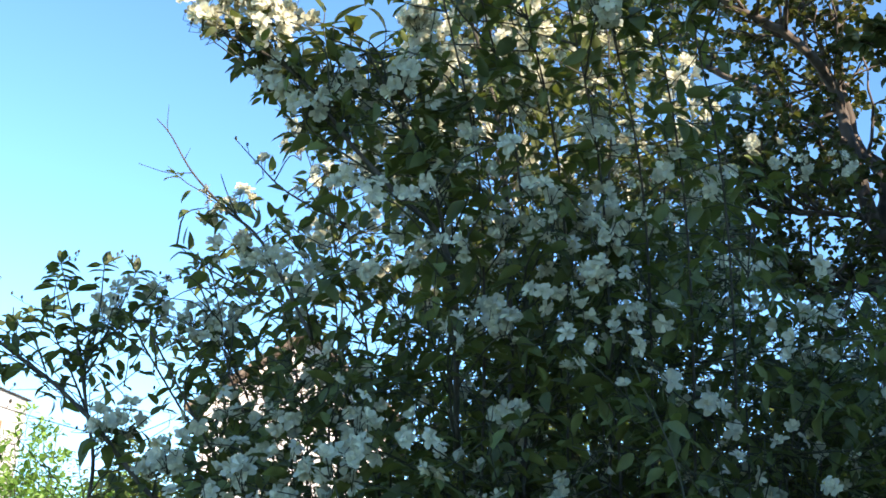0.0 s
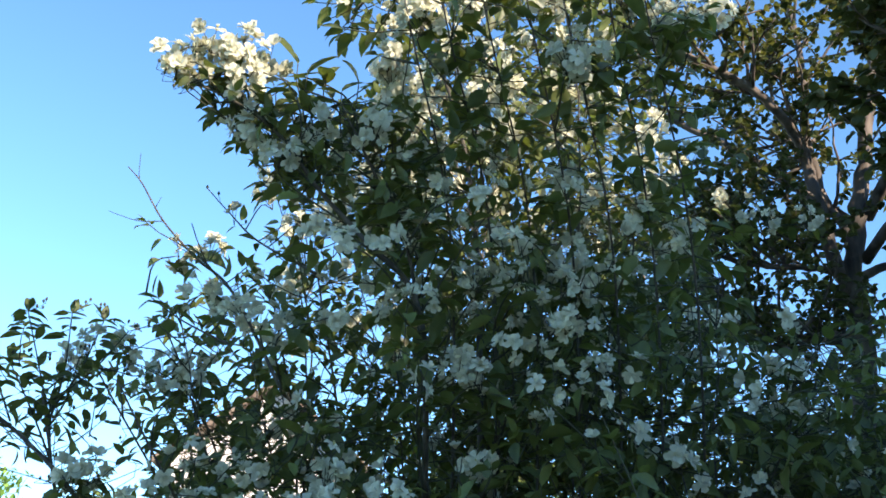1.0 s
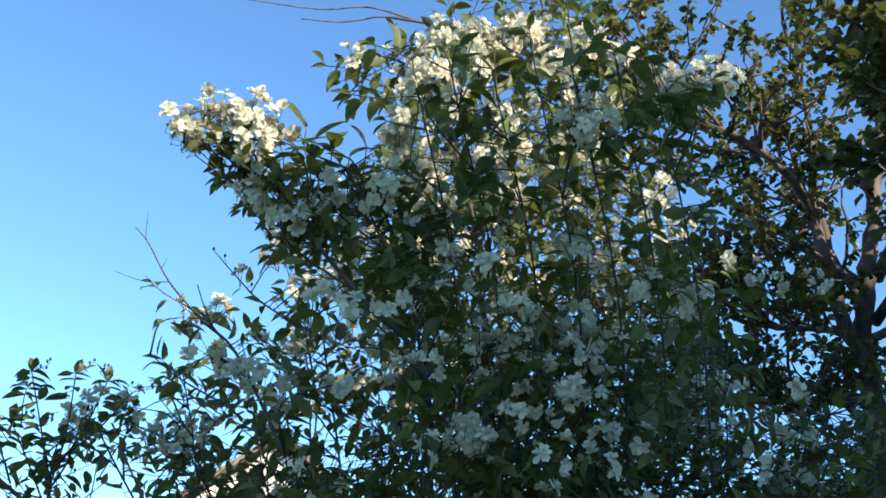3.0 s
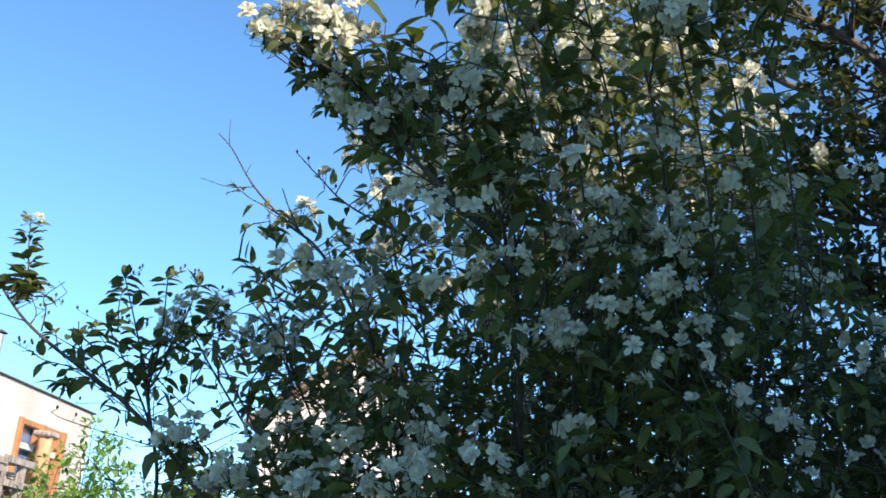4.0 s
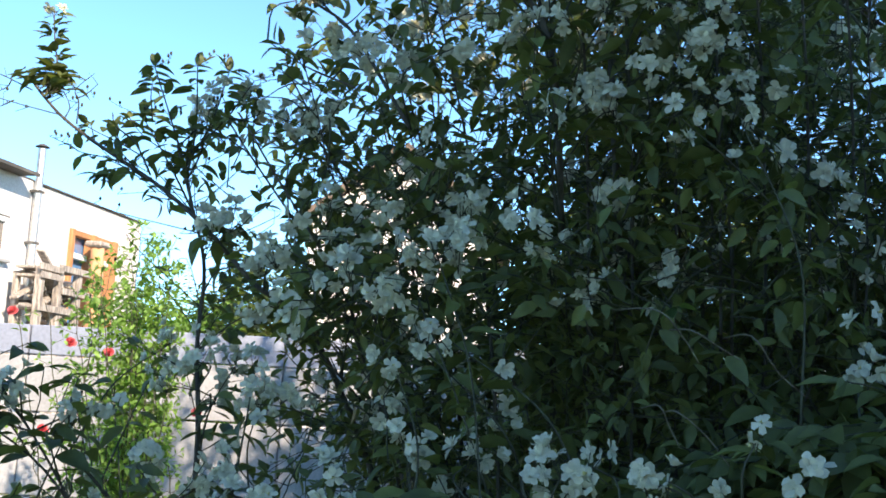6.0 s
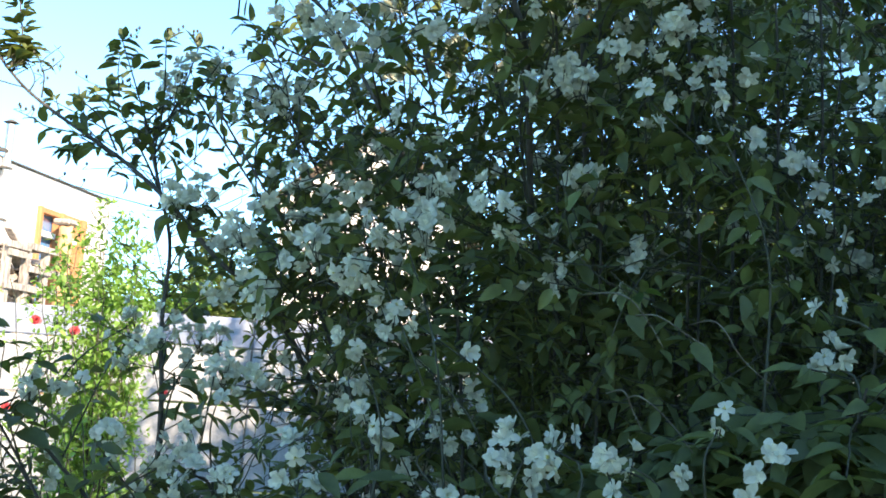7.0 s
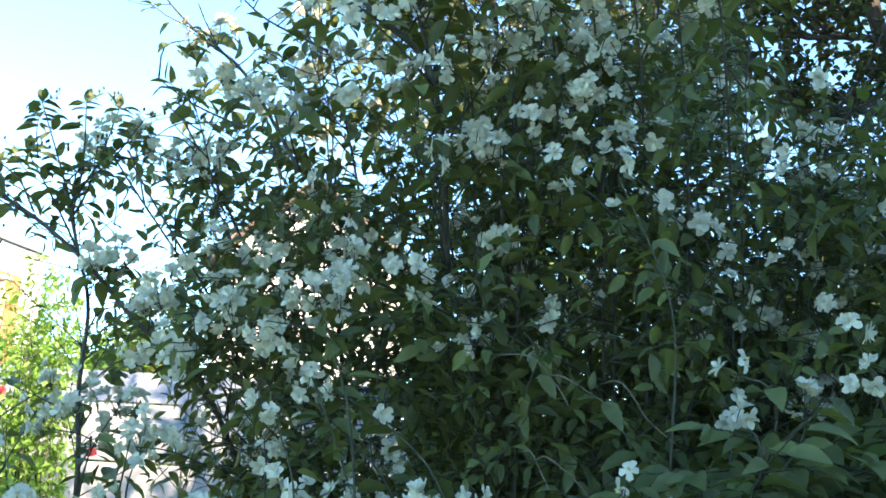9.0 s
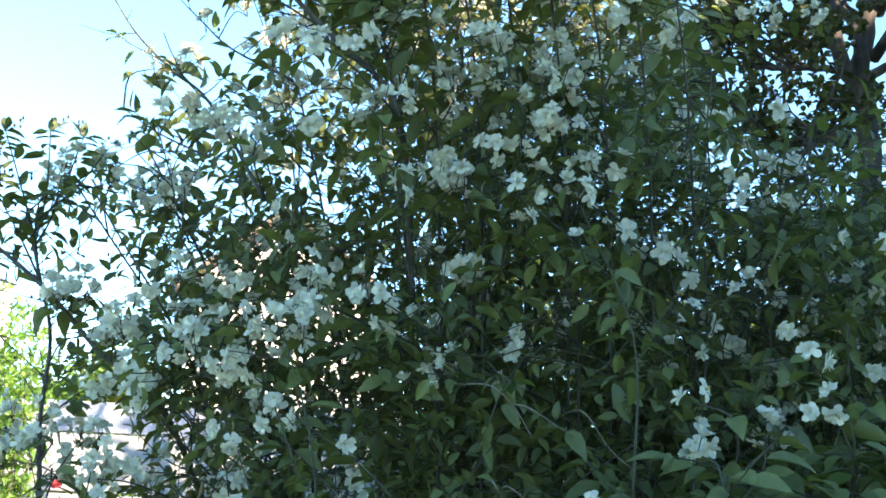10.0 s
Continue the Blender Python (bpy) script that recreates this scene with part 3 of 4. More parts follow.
            self.buds.add(*tube([o, o + Vector((0, 0, 0.003)), o + Vector((0, 0, 0.006)), o + Vector((0, 0, 0.009))], [0.0008, 0.0030, 0.0028, 0.0008], 6))

    def finish(self, ob, leaf_mat, leaf_one, cane_mat, twig_mat, cane_name, near_leaf, near_flower):
        """Turns what has grown into parts of ob."""
        for line, r0, r1 in self.canes:
            n = len(line) - 1
            v, f = tube(line, [(r0 + (r1 - r0) * (i / n) ** 0.8) for i in range(n + 1)], 7)
            part(cane_name, mesh_of(cane_name, v, f, cane_mat), cane_mat, ob)
        for line in self.sprigs:
            n = len(line) - 1
            v, f = tube(line, [0.0025 - 0.0013 * i / n for i in range(n + 1)], 5)
            part("twig", mesh_of("twig", v, f, twig_mat), twig_mat, ob)
        part("twig_growth", self.twigs.mesh("twig_growth", twig_mat), twig_mat, ob, kind="stuff")
        if self.buds.count:
            part("seed_pod_growth", self.buds.mesh("seed_pod_growth", twig_mat), twig_mat, ob, "small dark seed pods", kind="stuff")
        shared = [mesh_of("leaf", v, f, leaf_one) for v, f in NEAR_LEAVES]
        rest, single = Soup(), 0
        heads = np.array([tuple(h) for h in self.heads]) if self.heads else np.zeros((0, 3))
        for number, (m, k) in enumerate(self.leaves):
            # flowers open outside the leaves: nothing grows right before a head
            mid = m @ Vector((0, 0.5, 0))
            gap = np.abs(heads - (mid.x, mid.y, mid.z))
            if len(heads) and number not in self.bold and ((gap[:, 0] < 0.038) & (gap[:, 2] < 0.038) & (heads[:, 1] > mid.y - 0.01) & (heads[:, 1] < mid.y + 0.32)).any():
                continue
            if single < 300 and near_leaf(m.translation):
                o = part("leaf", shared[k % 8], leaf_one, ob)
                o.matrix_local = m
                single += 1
            else:
                rest.add(*self.forms[k], m)
        part("foliage", rest.mesh("foliage", leaf_mat), leaf_mat, ob, kind="stuff")
        if self.flowers:
            blooms = [mesh_of("flower", v, f, PETAL_ONE) for v, f in FLOWERS]
            threads = mesh_of("flower_centre", *STAMENS, STAMEN)
            petals, yellow, single = Soup(), Soup(), 0
            for m, k in self.flowers:
                if single < 300 and near_flower(m.translation):
                    o = part("flower", blooms[k], PETAL_ONE, ob, "white flower")
                    o.matrix_local = m
                    if k == 0:
                        part("flower_centre", threads, STAMEN, o, "pale yellow stamens")
                    single += 1
                else:
                    petals.add(*FLOWERS[k], m)
                    if k == 0:
                        yellow.add(*STAMENS, m)
            part("blossom", petals.mesh("blossom", PETAL), PETAL, ob, "white flowers", kind="stuff")
            part("stamen_growth", yellow.mesh("stamen_growth", STAMEN), STAMEN, ob, kind="stuff")


def r_turn(r):
    return r.uniform(0, 6.28)


# crown edge of the shrub: height, least x
EDGE = [(0.0, -0.5), (1.3, -0.46), (1.7, -0.42), (2.0, -0.44), (2.08, -0.62), (2.2, -0.52), (2.29, -0.40), (2.36, -0.29),
        (2.46, -0.26), (2.55, -0.28), (2.62, -0.25), (2.72, -0.16), (2.80, -0.09), (2.90, -0.06), (3.02, 0.0), (3.11, 0.0), (3.4, 0.09)]

# flower heads by branch: x, y, z
HEADS_TOP = [(-0.44, 1.85, 2.665), (-0.41, 1.86, 2.655), (-0.38, 1.84, 2.70), (-0.35, 1.85, 2.68), (-0.32, 1.84, 2.695), (-0.30, 1.85, 2.665), (-0.27, 1.85, 2.675), (-0.31, 1.84, 2.62),
             (-0.30, 1.86, 2.53), (-0.22, 1.84, 2.47), (-0.16, 1.85, 2.54), (-0.05, 1.85, 2.54), (-0.04, 1.90, 2.735), (-0.03, 1.90, 2.70), (0.0, 2.0, 2.66), (0.05, 2.0, 2.60), (-0.10, 2.0, 2.60)]
HEADS_CROWN = [(0.04, 1.75, 2.86), (0.10, 1.75, 2.87), (0.15, 1.75, 2.86), (0.18, 1.75, 2.89), (0.11, 1.75, 2.80), (0.01, 1.75, 2.77), (0.02, 1.75, 2.73), (0.24, 1.75, 2.82), (0.32, 1.75, 2.87), (0.40, 1.75, 2.84),
               (0.34, 1.75, 2.72), (0.30, 1.75, 2.68), (0.61, 1.85, 2.90), (0.48, 1.80, 2.83), (0.53, 1.80, 2.84), (0.17, 2.1, 2.78), (0.21, 2.1, 2.8), (0.24, 2.1, 2.71), (0.61, 2.4, 2.85)]
HEADS_RIGHT = [(1.01, 3.0, 3.02), (1.07, 3.0, 2.98), (1.15, 3.0, 2.97), (1.26, 3.0, 2.97), (0.97, 3.0, 2.6), (0.93, 3.0, 2.61), (1.09, 2.6, 2.22), (0.78, 2.7, 2.42), (0.95, 2.4, 1.74), (0.63, 2.0, 1.66),
               (1.2, 2.9, 1.96), (1.23, 2.9, 1.9), (1.24, 2.8, 1.82), (1.07, 2.8, 2.07), (1.26, 3.0, 2.36), (0.59, 2.2, 2.06), (0.81, 2.6, 2.35), (0.84, 2.2, 1.7), (0.57, 2.3, 2.46)]
HEADS_MIDDLE = [(0.17, 1.8, 2.43), (0.18, 1.8, 2.4), (0.11, 1.85, 2.41), (0.1, 1.85, 2.36), (-0.01, 1.85, 2.33), (0.03, 1.85, 2.35), (-0.1, 1.85, 2.31), (-0.14, 1.9, 2.34), (0.1, 1.83, 2.24), (0.02, 1.85, 2.21),
                (-0.01, 1.9, 2.22), (-0.09, 1.85, 2.18), (0.02, 2.0, 2.32), (0.24, 1.83, 2.34), (0.21, 1.83, 2.32), (0.24, 1.85, 2.29), (0.32, 1.85, 2.27), (0.34, 1.9, 2.22), (0.31, 2.0, 2.28), (0.27, 1.95, 2.2),
                (0.24, 1.95, 2.17), (0.15, 1.95, 2.12), (0.18, 1.95, 2.11), (0.08, 1.9, 2.08), (0.48, 2.0, 2.49), (0.46, 2.1, 2.44)]
HEADS_ARM = [(0.34, 2.0, 2.55), (-0.41, 2.4, 2.38), (-0.37, 2.4, 2.33), (-0.49, 2.4, 2.46), (-0.42, 2.4, 2.47), (-0.68, 2.5, 2.24), (-0.58, 2.5, 2.26), (-0.5, 2.5, 2.21), (-0.43, 2.5, 2.23), (-0.31, 2.3, 2.31),
             (-0.71, 2.5, 2.2), (-0.52, 2.45, 2.16), (-0.42, 2.4, 2.15), (-0.24, 2.3, 2.26), (0.4, 2.1, 2.39), (0.42, 2.1, 2.36), (0.18, 2.0, 2.32), (0.42, 2.0, 2.14)]
HEADS_LOW = [(-0.35, 2.2, 1.96), (-0.41, 2.2, 1.94), (-0.24, 2.1, 1.92), (-0.19, 2.0, 1.85), (-0.11, 1.9, 1.83), (-0.07, 1.9, 1.81), (-0.05, 1.95, 1.88), (-0.02, 1.95, 1.87), (-0.07, 1.95, 1.92), (0.04, 1.9, 1.89),
             (0.09, 2.0, 1.88), (-0.14, 1.95, 1.8), (-0.14, 1.95, 1.75), (-0.22, 2.0, 1.76), (-0.17, 1.9, 1.63), (-0.12, 1.95, 1.66), (-0.08, 1.95, 1.68), (-0.28, 2.1, 1.81), (-0.33, 2.1, 1.8), (0.89, 2.4, 1.79), (0.87, 2.3, 1.71)]
HEADS_SINGLE = [(0.56, 1.72, 1.64), (0.56, 1.72, 1.72), (0.70, 1.72, 1.69), (0.67, 1.72, 1.67), (0.75, 1.72, 1.79), (0.79, 1.72, 1.73), 
                (0.32, 1.87, 2.11), (0.29, 1.82, 2.06), (0.38, 1.77, 2.04), (0.29, 1.87, 2.02), (0.12, 2.0, 1.77), (0.2, 2.0, 1.78), (0.26, 2.05, 1.78), (0.16, 2.0, 1.8), (0.3, 2.05, 1.82), (0.36, 2.1, 1.84), (0.39, 2.1, 1.89), (0.68, 2.3, 1.79), (0.37, 1.6, 1.54)]
HEADS_SIDE = [(-0.44, 2.2, 1.76), (-0.41, 2.2, 1.71), (-0.51, 2.3, 1.73), (-0.47, 2.3, 1.85), (-0.53, 2.4, 1.85), (-0.6, 2.4, 1.94), (-0.66, 2.4, 1.94), (-0.71, 2.6, 1.64), (-0.59, 2.5, 1.63), (-0.63, 2.5, 1.56),
              (-0.77, 2.6, 1.68), (-0.44, 2.3, 1.57), (-0.52, 2.4, 1.55), (-0.8, 2.6, 1.62), (0.2, 2.1, 1.99), (0.17, 2.0, 2.13), (0.2, 2.0, 2.12), (-0.21, 2.1, 1.54), (-0.08, 2.1, 1.93), (-0.32, 2.2, 1.87)]
HEADS_FOOT = [(0.05, 1.7, 1.47), (0.11, 1.7, 1.48), (0.12, 1.7, 1.46), (0.1, 1.7, 1.44), (0.22, 1.6, 1.48), (0.25, 1.6, 1.48), (0.24, 1.6, 1.44), (0.41, 1.55, 1.48), (0.34, 1.6, 1.46),
              (-0.03, 1.8, 1.39), (0.04, 1.75, 1.4), (-0.14, 1.9, 1.49), (-0.14, 1.9, 1.46), (-0.24, 1.8, 1.41), (-0.24, 1.8, 1.45), (-0.37, 2.0, 1.37), (-0.58, 2.2, 1.4), (-0.53, 2.2, 1.41), (-0.5, 2.2, 1.43),
              (-0.71, 2.3, 1.42), (-0.85, 2.3, 1.34), (-0.63, 2.2, 1.32), (0.0, 1.9, 1.47), (-0.04, 1.9, 1.47), (0.15, 1.75, 1.49), (0.18, 1.65, 1.48), (-0.82, 2.4, 1.53), (-0.91, 2.4, 1.5), (-0.9, 2.4, 1.38)]


def mock_orange():
    ob = thing("mock_orange_shrub", pose(0, 0, 0), "tall mock orange shrub in full white bloom, mostly in shade", "shrub")
    g = Plant(11, LEAVES)
    r = g.r
    keep = lambda p: clear_of(p, EDGE) and (p.z < 2.35 or p.x * 2.2 < p.y * (0.74 - 0.30 * max(0.0, p.z - 2.45)))  # noqa: E731
    # canes rising from the stool, leaning outwards
    for k in range(36):
        a, rad = r.uniform(0, 6.28), math.sqrt(r.random())
        bx, by = 0.62 + 0.72 * rad * math.cos(a), 2.62 + 0.40 * rad * math.sin(a)
        high = r.uniform(1.9, 3.45)
        lean = r.uniform(0.10, 0.55)
        out = Vector((bx - 0.55 + r.gauss(0, 0.15), (by - 2.65) * 0.9 + r.gauss(0, 0.12), 0))
        knots = [Vector((bx, by, 0)), Vector((bx, by, 0.35 * high)) + out * 0.15, Vector((bx, by, 0.72 * high)) + out * (0.35 + 0.5 * lean), Vector((bx, by, high)) + out * (0.7 + 1.7 * lean)]
        line = smooth_line(knots, 9)
        line = [p + Vector((r.gauss(0, 0.009), r.gauss(0, 0.009), 0)) + out.normalized() * 0.03 * math.sin(i * 0.55 + k) for i, p in enumerate(line)]
        while len(line) > 6 and not keep(line[-1]):
            line.pop()
        g.canes.append((line, r.uniform(0.0045, 0.0085), 0.0014))
        full = 1.15 if bx > 0.14 else 0.85
        for p, q in zip(line[7:], line[8:]):
            for _ in range(2):
                if r.random() > 0.7 * full * (0.5 if p.z > 2.4 and p.y < 2.5 else 1.1):
                    continue
                way = Vector((r.gauss(0, 1), r.gauss(-0.15, 1), 0)).normalized() + Vector((0, 0, r.uniform(-0.1, 0.7)))
                size = r.uniform(0.036, 0.056)
                g.shoot(p.lerp(q, r.random()), way, r.uniform(0.10, 0.36), size, keep, thick=0.002)
        if keep(line[-1]):
            tip = line[-1] - line[-2]
            g.shoot(line[-1], tip, r.uniform(0.12, 0.25), 0.05, keep)
    # canes that lean to the open side
    for k in range(9):
        bx, by = r.uniform(-0.25, 0.15), r.uniform(2.3, 2.8)
        high = r.uniform(1.6, 2.5)
        tip = Vector((bx - r.uniform(0.05, 0.5), by + r.gauss(-0.1, 0.15), high))
        line = smooth_line([(bx, by, 0), (bx, by, 0.5 * high), (bx * 0.6 + tip.x * 0.4, by, 0.8 * high), tip], 9)
        while len(line) > 6 and not keep(line[-1]):
            line.pop()
        g.canes.append((line, 0.007, 0.002))
        for p, q in zip(line[8:], line[9:]):
            for _ in range(r.choice((1, 2, 2))):
                way = Vector((r.gauss(0, 1), r.gauss(-0.15, 1), 0)).normalized() + Vector((0, 0, r.uniform(-0.1, 0.7)))
                g.shoot(p.lerp(q, r.random()), way, r.uniform(0.08, 0.24), r.uniform(0.034, 0.052), keep, thick=0.0018)
    # side shoots that fill the crown: thick towards the tree and low down, open on the sunny side
    joints = np.array([tuple(p) for line, _, _ in g.canes for p in line[8:]])
    for k in range(7660):
        c = Vector((r.uniform(-0.95, 1.9), r.uniform(1.95, 3.35), r.uniform(1.1, 3.5)) if k < 7400 else (r.uniform(0.7, 1.5), r.uniform(2.4, 3.3), r.uniform(1.65, 2.3)) if k < 7600 else (r.uniform(-0.42, -0.20), r.uniform(2.3, 2.7), r.uniform(1.91, 2.11)))
        if not keep(c):
            continue
        near = 2.2 / c.y
        across, up = c.x * near, 1.57 + (c.z - 1.57) * near
        if up < 2.05:
            thick = min(1.0, max(0.60 if across > -0.38 else 0.16, 0.48 + 1.9 * across))
        elif up < 2.5:
            thick = min(0.9, max(0.12, 0.26 + 1.7 * across))
        else:
            thick = min(0.8, max(0.24, 0.44 + 0.9 * across))
        if c.z < 1.75 and across > -0.42:
            thick = max(thick, 0.36)
        thick *= 0.82 if across < 0.05 else 0.68
        if up < 2.42 and across > (0.12 if up < 2.2 else 0.34):
            thick = 1.0
        if c.z > 2.45:
            thick *= 0.45 if c.y < 2.3 else 0.7 if c.y < 2.6 else 1.3
        if r.random() > thick:
            continue
        gap = joints - (c.x, c.y, c.z + 0.12)
        j = joints[int(np.argmin((gap ** 2).sum(1) + 4.0 * np.maximum(0, gap[:, 2]) ** 2))]
        j = Vector(j)
        d = c - j
        if d.length > 0.2:
            j = c - d.normalized() * 0.2
            d = c - j
        stalk = smooth_line([j, j + d * 0.5 + Vector((r.gauss(0, 0.03), r.gauss(0, 0.03), 0.03)), c], 2)
        way = d.normalized() * 0.6 + Vector((r.gauss(0, 0.7), r.gauss(-0.1, 0.7), r.gauss(0.15, 0.5)))
        if g.shoot(c, way, r.uniform(0.08, 0.20), r.uniform(0.034, 0.056), keep, thick=0.0012):
            g.twig(stalk, 0.0013, 0.0011, 3)
    # arching canes low in front, with larger leaves
    for k in range(38):
        bx = r.uniform(0.30, 1.15) if k % 7 else r.uniform(-0.02, 0.22)
        tip = Vector((bx + r.gauss(0, 0.06), r.uniform(1.60, 1.92), (r.uniform(1.30, 1.58 + 0.2 * min(0.7, bx - 0.3)) if bx > 0.3 else r.uniform(1.26, 1.42)) + 0.06 * max(0.0, bx - 0.3)))
        base = Vector((bx + r.gauss(0, 0.1), r.uniform(2.1, 2.3), 0))
        line = g.cane([base, base + Vector((0, -0.08, 0.8)), base.lerp(tip, 0.6) + Vector((0, 0, 0.42)), tip], 0.006, 0.0018, 8)
        for p, q in zip(line[9:], line[10:]):
            for _ in range(3):
                if r.random() < 0.66:
                    way = Vector((r.gauss(0, 1), r.gauss(-0.45, 0.6), r.uniform(-0.55, 0.15)))
                    g.shoot(p, way, r.uniform(0.09, 0.24), r.uniform(0.060, 0.076), light=(r.gauss(0, 0.3), -0.45 + r.gauss(0, 0.3), 1))
        g.leafy(line, 0.063, 0.040, 0.5, (0, -0.45, 1))
    # pale dry stems that arch out before the low leaves
    for knots in ([(0.20, 2.0, 1.74), (0.235, 1.66, 1.712), (0.276, 1.66, 1.673), (0.299, 1.66, 1.637)], [(0.30, 2.0, 1.71), (0.288, 1.66, 1.684), (0.331, 1.66, 1.66), (0.36, 1.66, 1.644)], [(0.40, 2.0, 1.70), (0.375, 1.66, 1.68), (0.414, 1.66, 1.629), (0.457, 1.66, 1.594)],
                  [(0.26, 2.0, 1.57), (0.243, 1.66, 1.572), (0.258, 1.66, 1.544), (0.275, 1.66, 1.513)], [(0.29, 2.0, 1.56), (0.268, 1.66, 1.565), (0.312, 1.66, 1.532), (0.347, 1.66, 1.49)]):
        line = smooth_line(knots, 5)
        v, f = tube(line, [0.0013 - 0.0006 * i / len(line) for i in range(len(line))], 5)
        part("dry_stem", mesh_of("dry_stem", v, f, DRY_STEM), DRY_STEM, ob, "pale dry stem")
    # the long arms on the open side
    stem = g.cane([(-0.62, 2.55, 0), (-0.655, 2.5, 0.8), (-0.66, 2.5, 1.42), (-0.68, 2.5, 1.65), (-0.67, 2.47, 1.83), (-0.69, 2.42, 1.95), (-0.74, 2.42, 2.1)], 0.0085, 0.003, 6)
    arm = g.cane([(-0.10, 2.60, 1.0), (-0.38, 2.46, 1.65), (-0.54, 2.4, 1.80), (-0.66, 2.4, 1.92), (-0.76, 2.4, 2.0), (-0.84, 2.4, 2.05), (-0.94, 2.4, 2.11), (-1.01, 2.4, 2.16), (-1.06, 2.4, 2.21), (-1.085, 2.4, 2.24)], 0.007, 0.0028, 6)
    for p in arm[12:36]:
        for _ in range(r.choice((0, 0, 1, 1))):
            g.shoot(p, (r.gauss(0, 0.7), r.gauss(0, 0.4), r.uniform(0.1, 1.0)), r.uniform(0.04, 0.08), r.uniform(0.040, 0.056))
    # tuft at its end, and the leafy tip over it
    for _ in range(40):
        p = Vector((r.uniform(-1.10, -0.98), 2.4 + r.gauss(0, 0.02), r.uniform(2.215, 2.265)))
        g.leaf(p, (r.choice((-1, 1)) * r.uniform(0.4, 1.0), r.gauss(0, 0.4), r.uniform(-0.35, 0.35)), (r.gauss(0, 0.3), -0.2, 1), r.uniform(0.042, 0.060))
        if r.random() < 0.5:
            g.twig([min(arm[44:], key=lambda q: (q - p).length), p], 0.0014, 0.0009, 3)
    tip = g.cane([(-1.05, 2.4, 2.20), (-1.03, 2.4, 2.27), (-1.04, 2.4, 2.33), (-1.05, 2.4, 2.405)], 0.0028, 0.0013, 6)
    for size in (0.046, 0.040, 0.036, 0.032):
        g.leafy(tip, size, 0.019, 0.15)
    g.cluster((-1.05, 2.4, 2.418), 2, 0.030, 0.014)
    # fine bare twigs with pods that go on beyond the tuft
    for knots in ([(-1.01, 2.4, 2.16), (-1.10, 2.4, 2.18), (-1.18, 2.4, 2.20), (-1.25, 2.4, 2.22)], [(-1.08, 2.4, 2.215), (-1.16, 2.4, 2.25), (-1.23, 2.4, 2.27), (-1.28, 2.4, 2.285)],
                  [(-0.97, 2.4, 2.14), (-0.97, 2.4, 2.19), (-0.98, 2.4, 2.22), (-0.94, 2.4, 2.26)], [(-0.975, 2.4, 2.20), (-0.955, 2.4, 2.21), (-0.93, 2.4, 2.235)], [(-1.00, 2.4, 2.15), (-0.99, 2.4, 2.18), (-1.01, 2.4, 2.22)],
                  [(-1.12, 2.4, 2.19), (-1.15, 2.4, 2.175), (-1.18, 2.4, 2.165)], [(-1.13, 2.4, 2.24), (-1.14, 2.4, 2.22), (-1.17, 2.4, 2.205)], [(-1.17, 2.4, 2.255), (-1.20, 2.4, 2.285), (-1.225, 2.4, 2.30)]):
        line = smooth_line(knots, 5)
        g.twig(line, 0.0020, 0.0008)
        for p in line[4::3]:
            end = p + Vector((r.gauss(0, 0.02), 0, r.uniform(-0.02, 0.035)))
            g.twig([p, end], 0.0010, 0.0006, 3)
            if r.random() < 0.6:
                g.pods([end], 1)
    tuft = Vector((-0.895, 2.4, 2.03))
    g.twig(smooth_line([(-0.80, 2.4, 2.02), (-0.85, 2.4, 2.045), tuple(tuft)], 4), 0.0018, 0.0012)
    for _ in range(12):
        g.leaf(tuft + Vector((r.gauss(0, 0.014), r.gauss(0, 0.01), r.gauss(0, 0.008))), (r.gauss(-0.2, 0.9), r.gauss(0, 0.4), r.uniform(-0.9, 0.5)), (r.gauss(0, 0.5), -0.4, 1), r.uniform(0.036, 0.052))
    # bare stick, low spray and pairs of leaves beside the arm
    g.twig(smooth_line([(-0.79, 2.4, 2.03), (-0.83, 2.4, 2.10), (-0.88, 2.4, 2.14), (-0.89, 2.4, 2.17)], 4), 0.0026, 0.0014)
    low = smooth_line([(-0.80, 2.4, 2.025), (-0.87, 2.4, 2.06), (-0.95, 2.4, 2.075), (-0.98, 2.4, 2.09), (-1.03, 2.4, 2.11)], 5)
    g.twig(low, 0.0022, 0.0009)
    g.leafy(low[4:15], 0.040, 0.022)
    g.pods(low[15:], 1)
    for top, at in (((-0.82, 2.45, 2.295), 30), ((-0.72, 2.45, 2.30), 33), ((-0.645, 2.45, 2.29), 34), ((-0.585, 2.45, 2.27), 35), ((-0.84, 2.45, 2.18), 30), ((-0.77, 2.45, 2.17), 31), ((-0.69, 2.47, 2.20), 33)):
        a = stem[min(at, len(stem) - 1)]
        line = smooth_line([a, a.lerp(Vector(top), 0.5) + Vector((0.01, 0, -0.01)), Vector(top)], 5)
        g.twig(line, 0.003, 0.0013)
        g.leafy(line, 0.048, 0.024, 0.25)
        for k in range(10):
            side = 1 if k % 2 else -1
            g.leaf(Vector(top) - Vector((0, 0, 0.014 * (k // 2))), (side, r.gauss(0, 0.4), r.uniform(-0.25, 0.1)), (r.gauss(0, 0.2), -0.15, 1), r.uniform(0.036, 0.054))
        g.leaf(Vector(top), (r.gauss(0, 0.2), 0.1, 1), (0.3, -1, 0.2), 0.042)
        for _ in range(3):
            end = Vector(top) + Vector((r.gauss(0, 0.022), 0, r.uniform(0.005, 0.03)))
            g.twig([Vector(top), end], 0.0009, 0.0006, 3)
            g.pods([end, end], 1)
    for _ in range(20):
        p = Vector((r.uniform(-0.86, -0.4), r.uniform(2.35, 2.6), r.uniform(1.95, 2.2)))
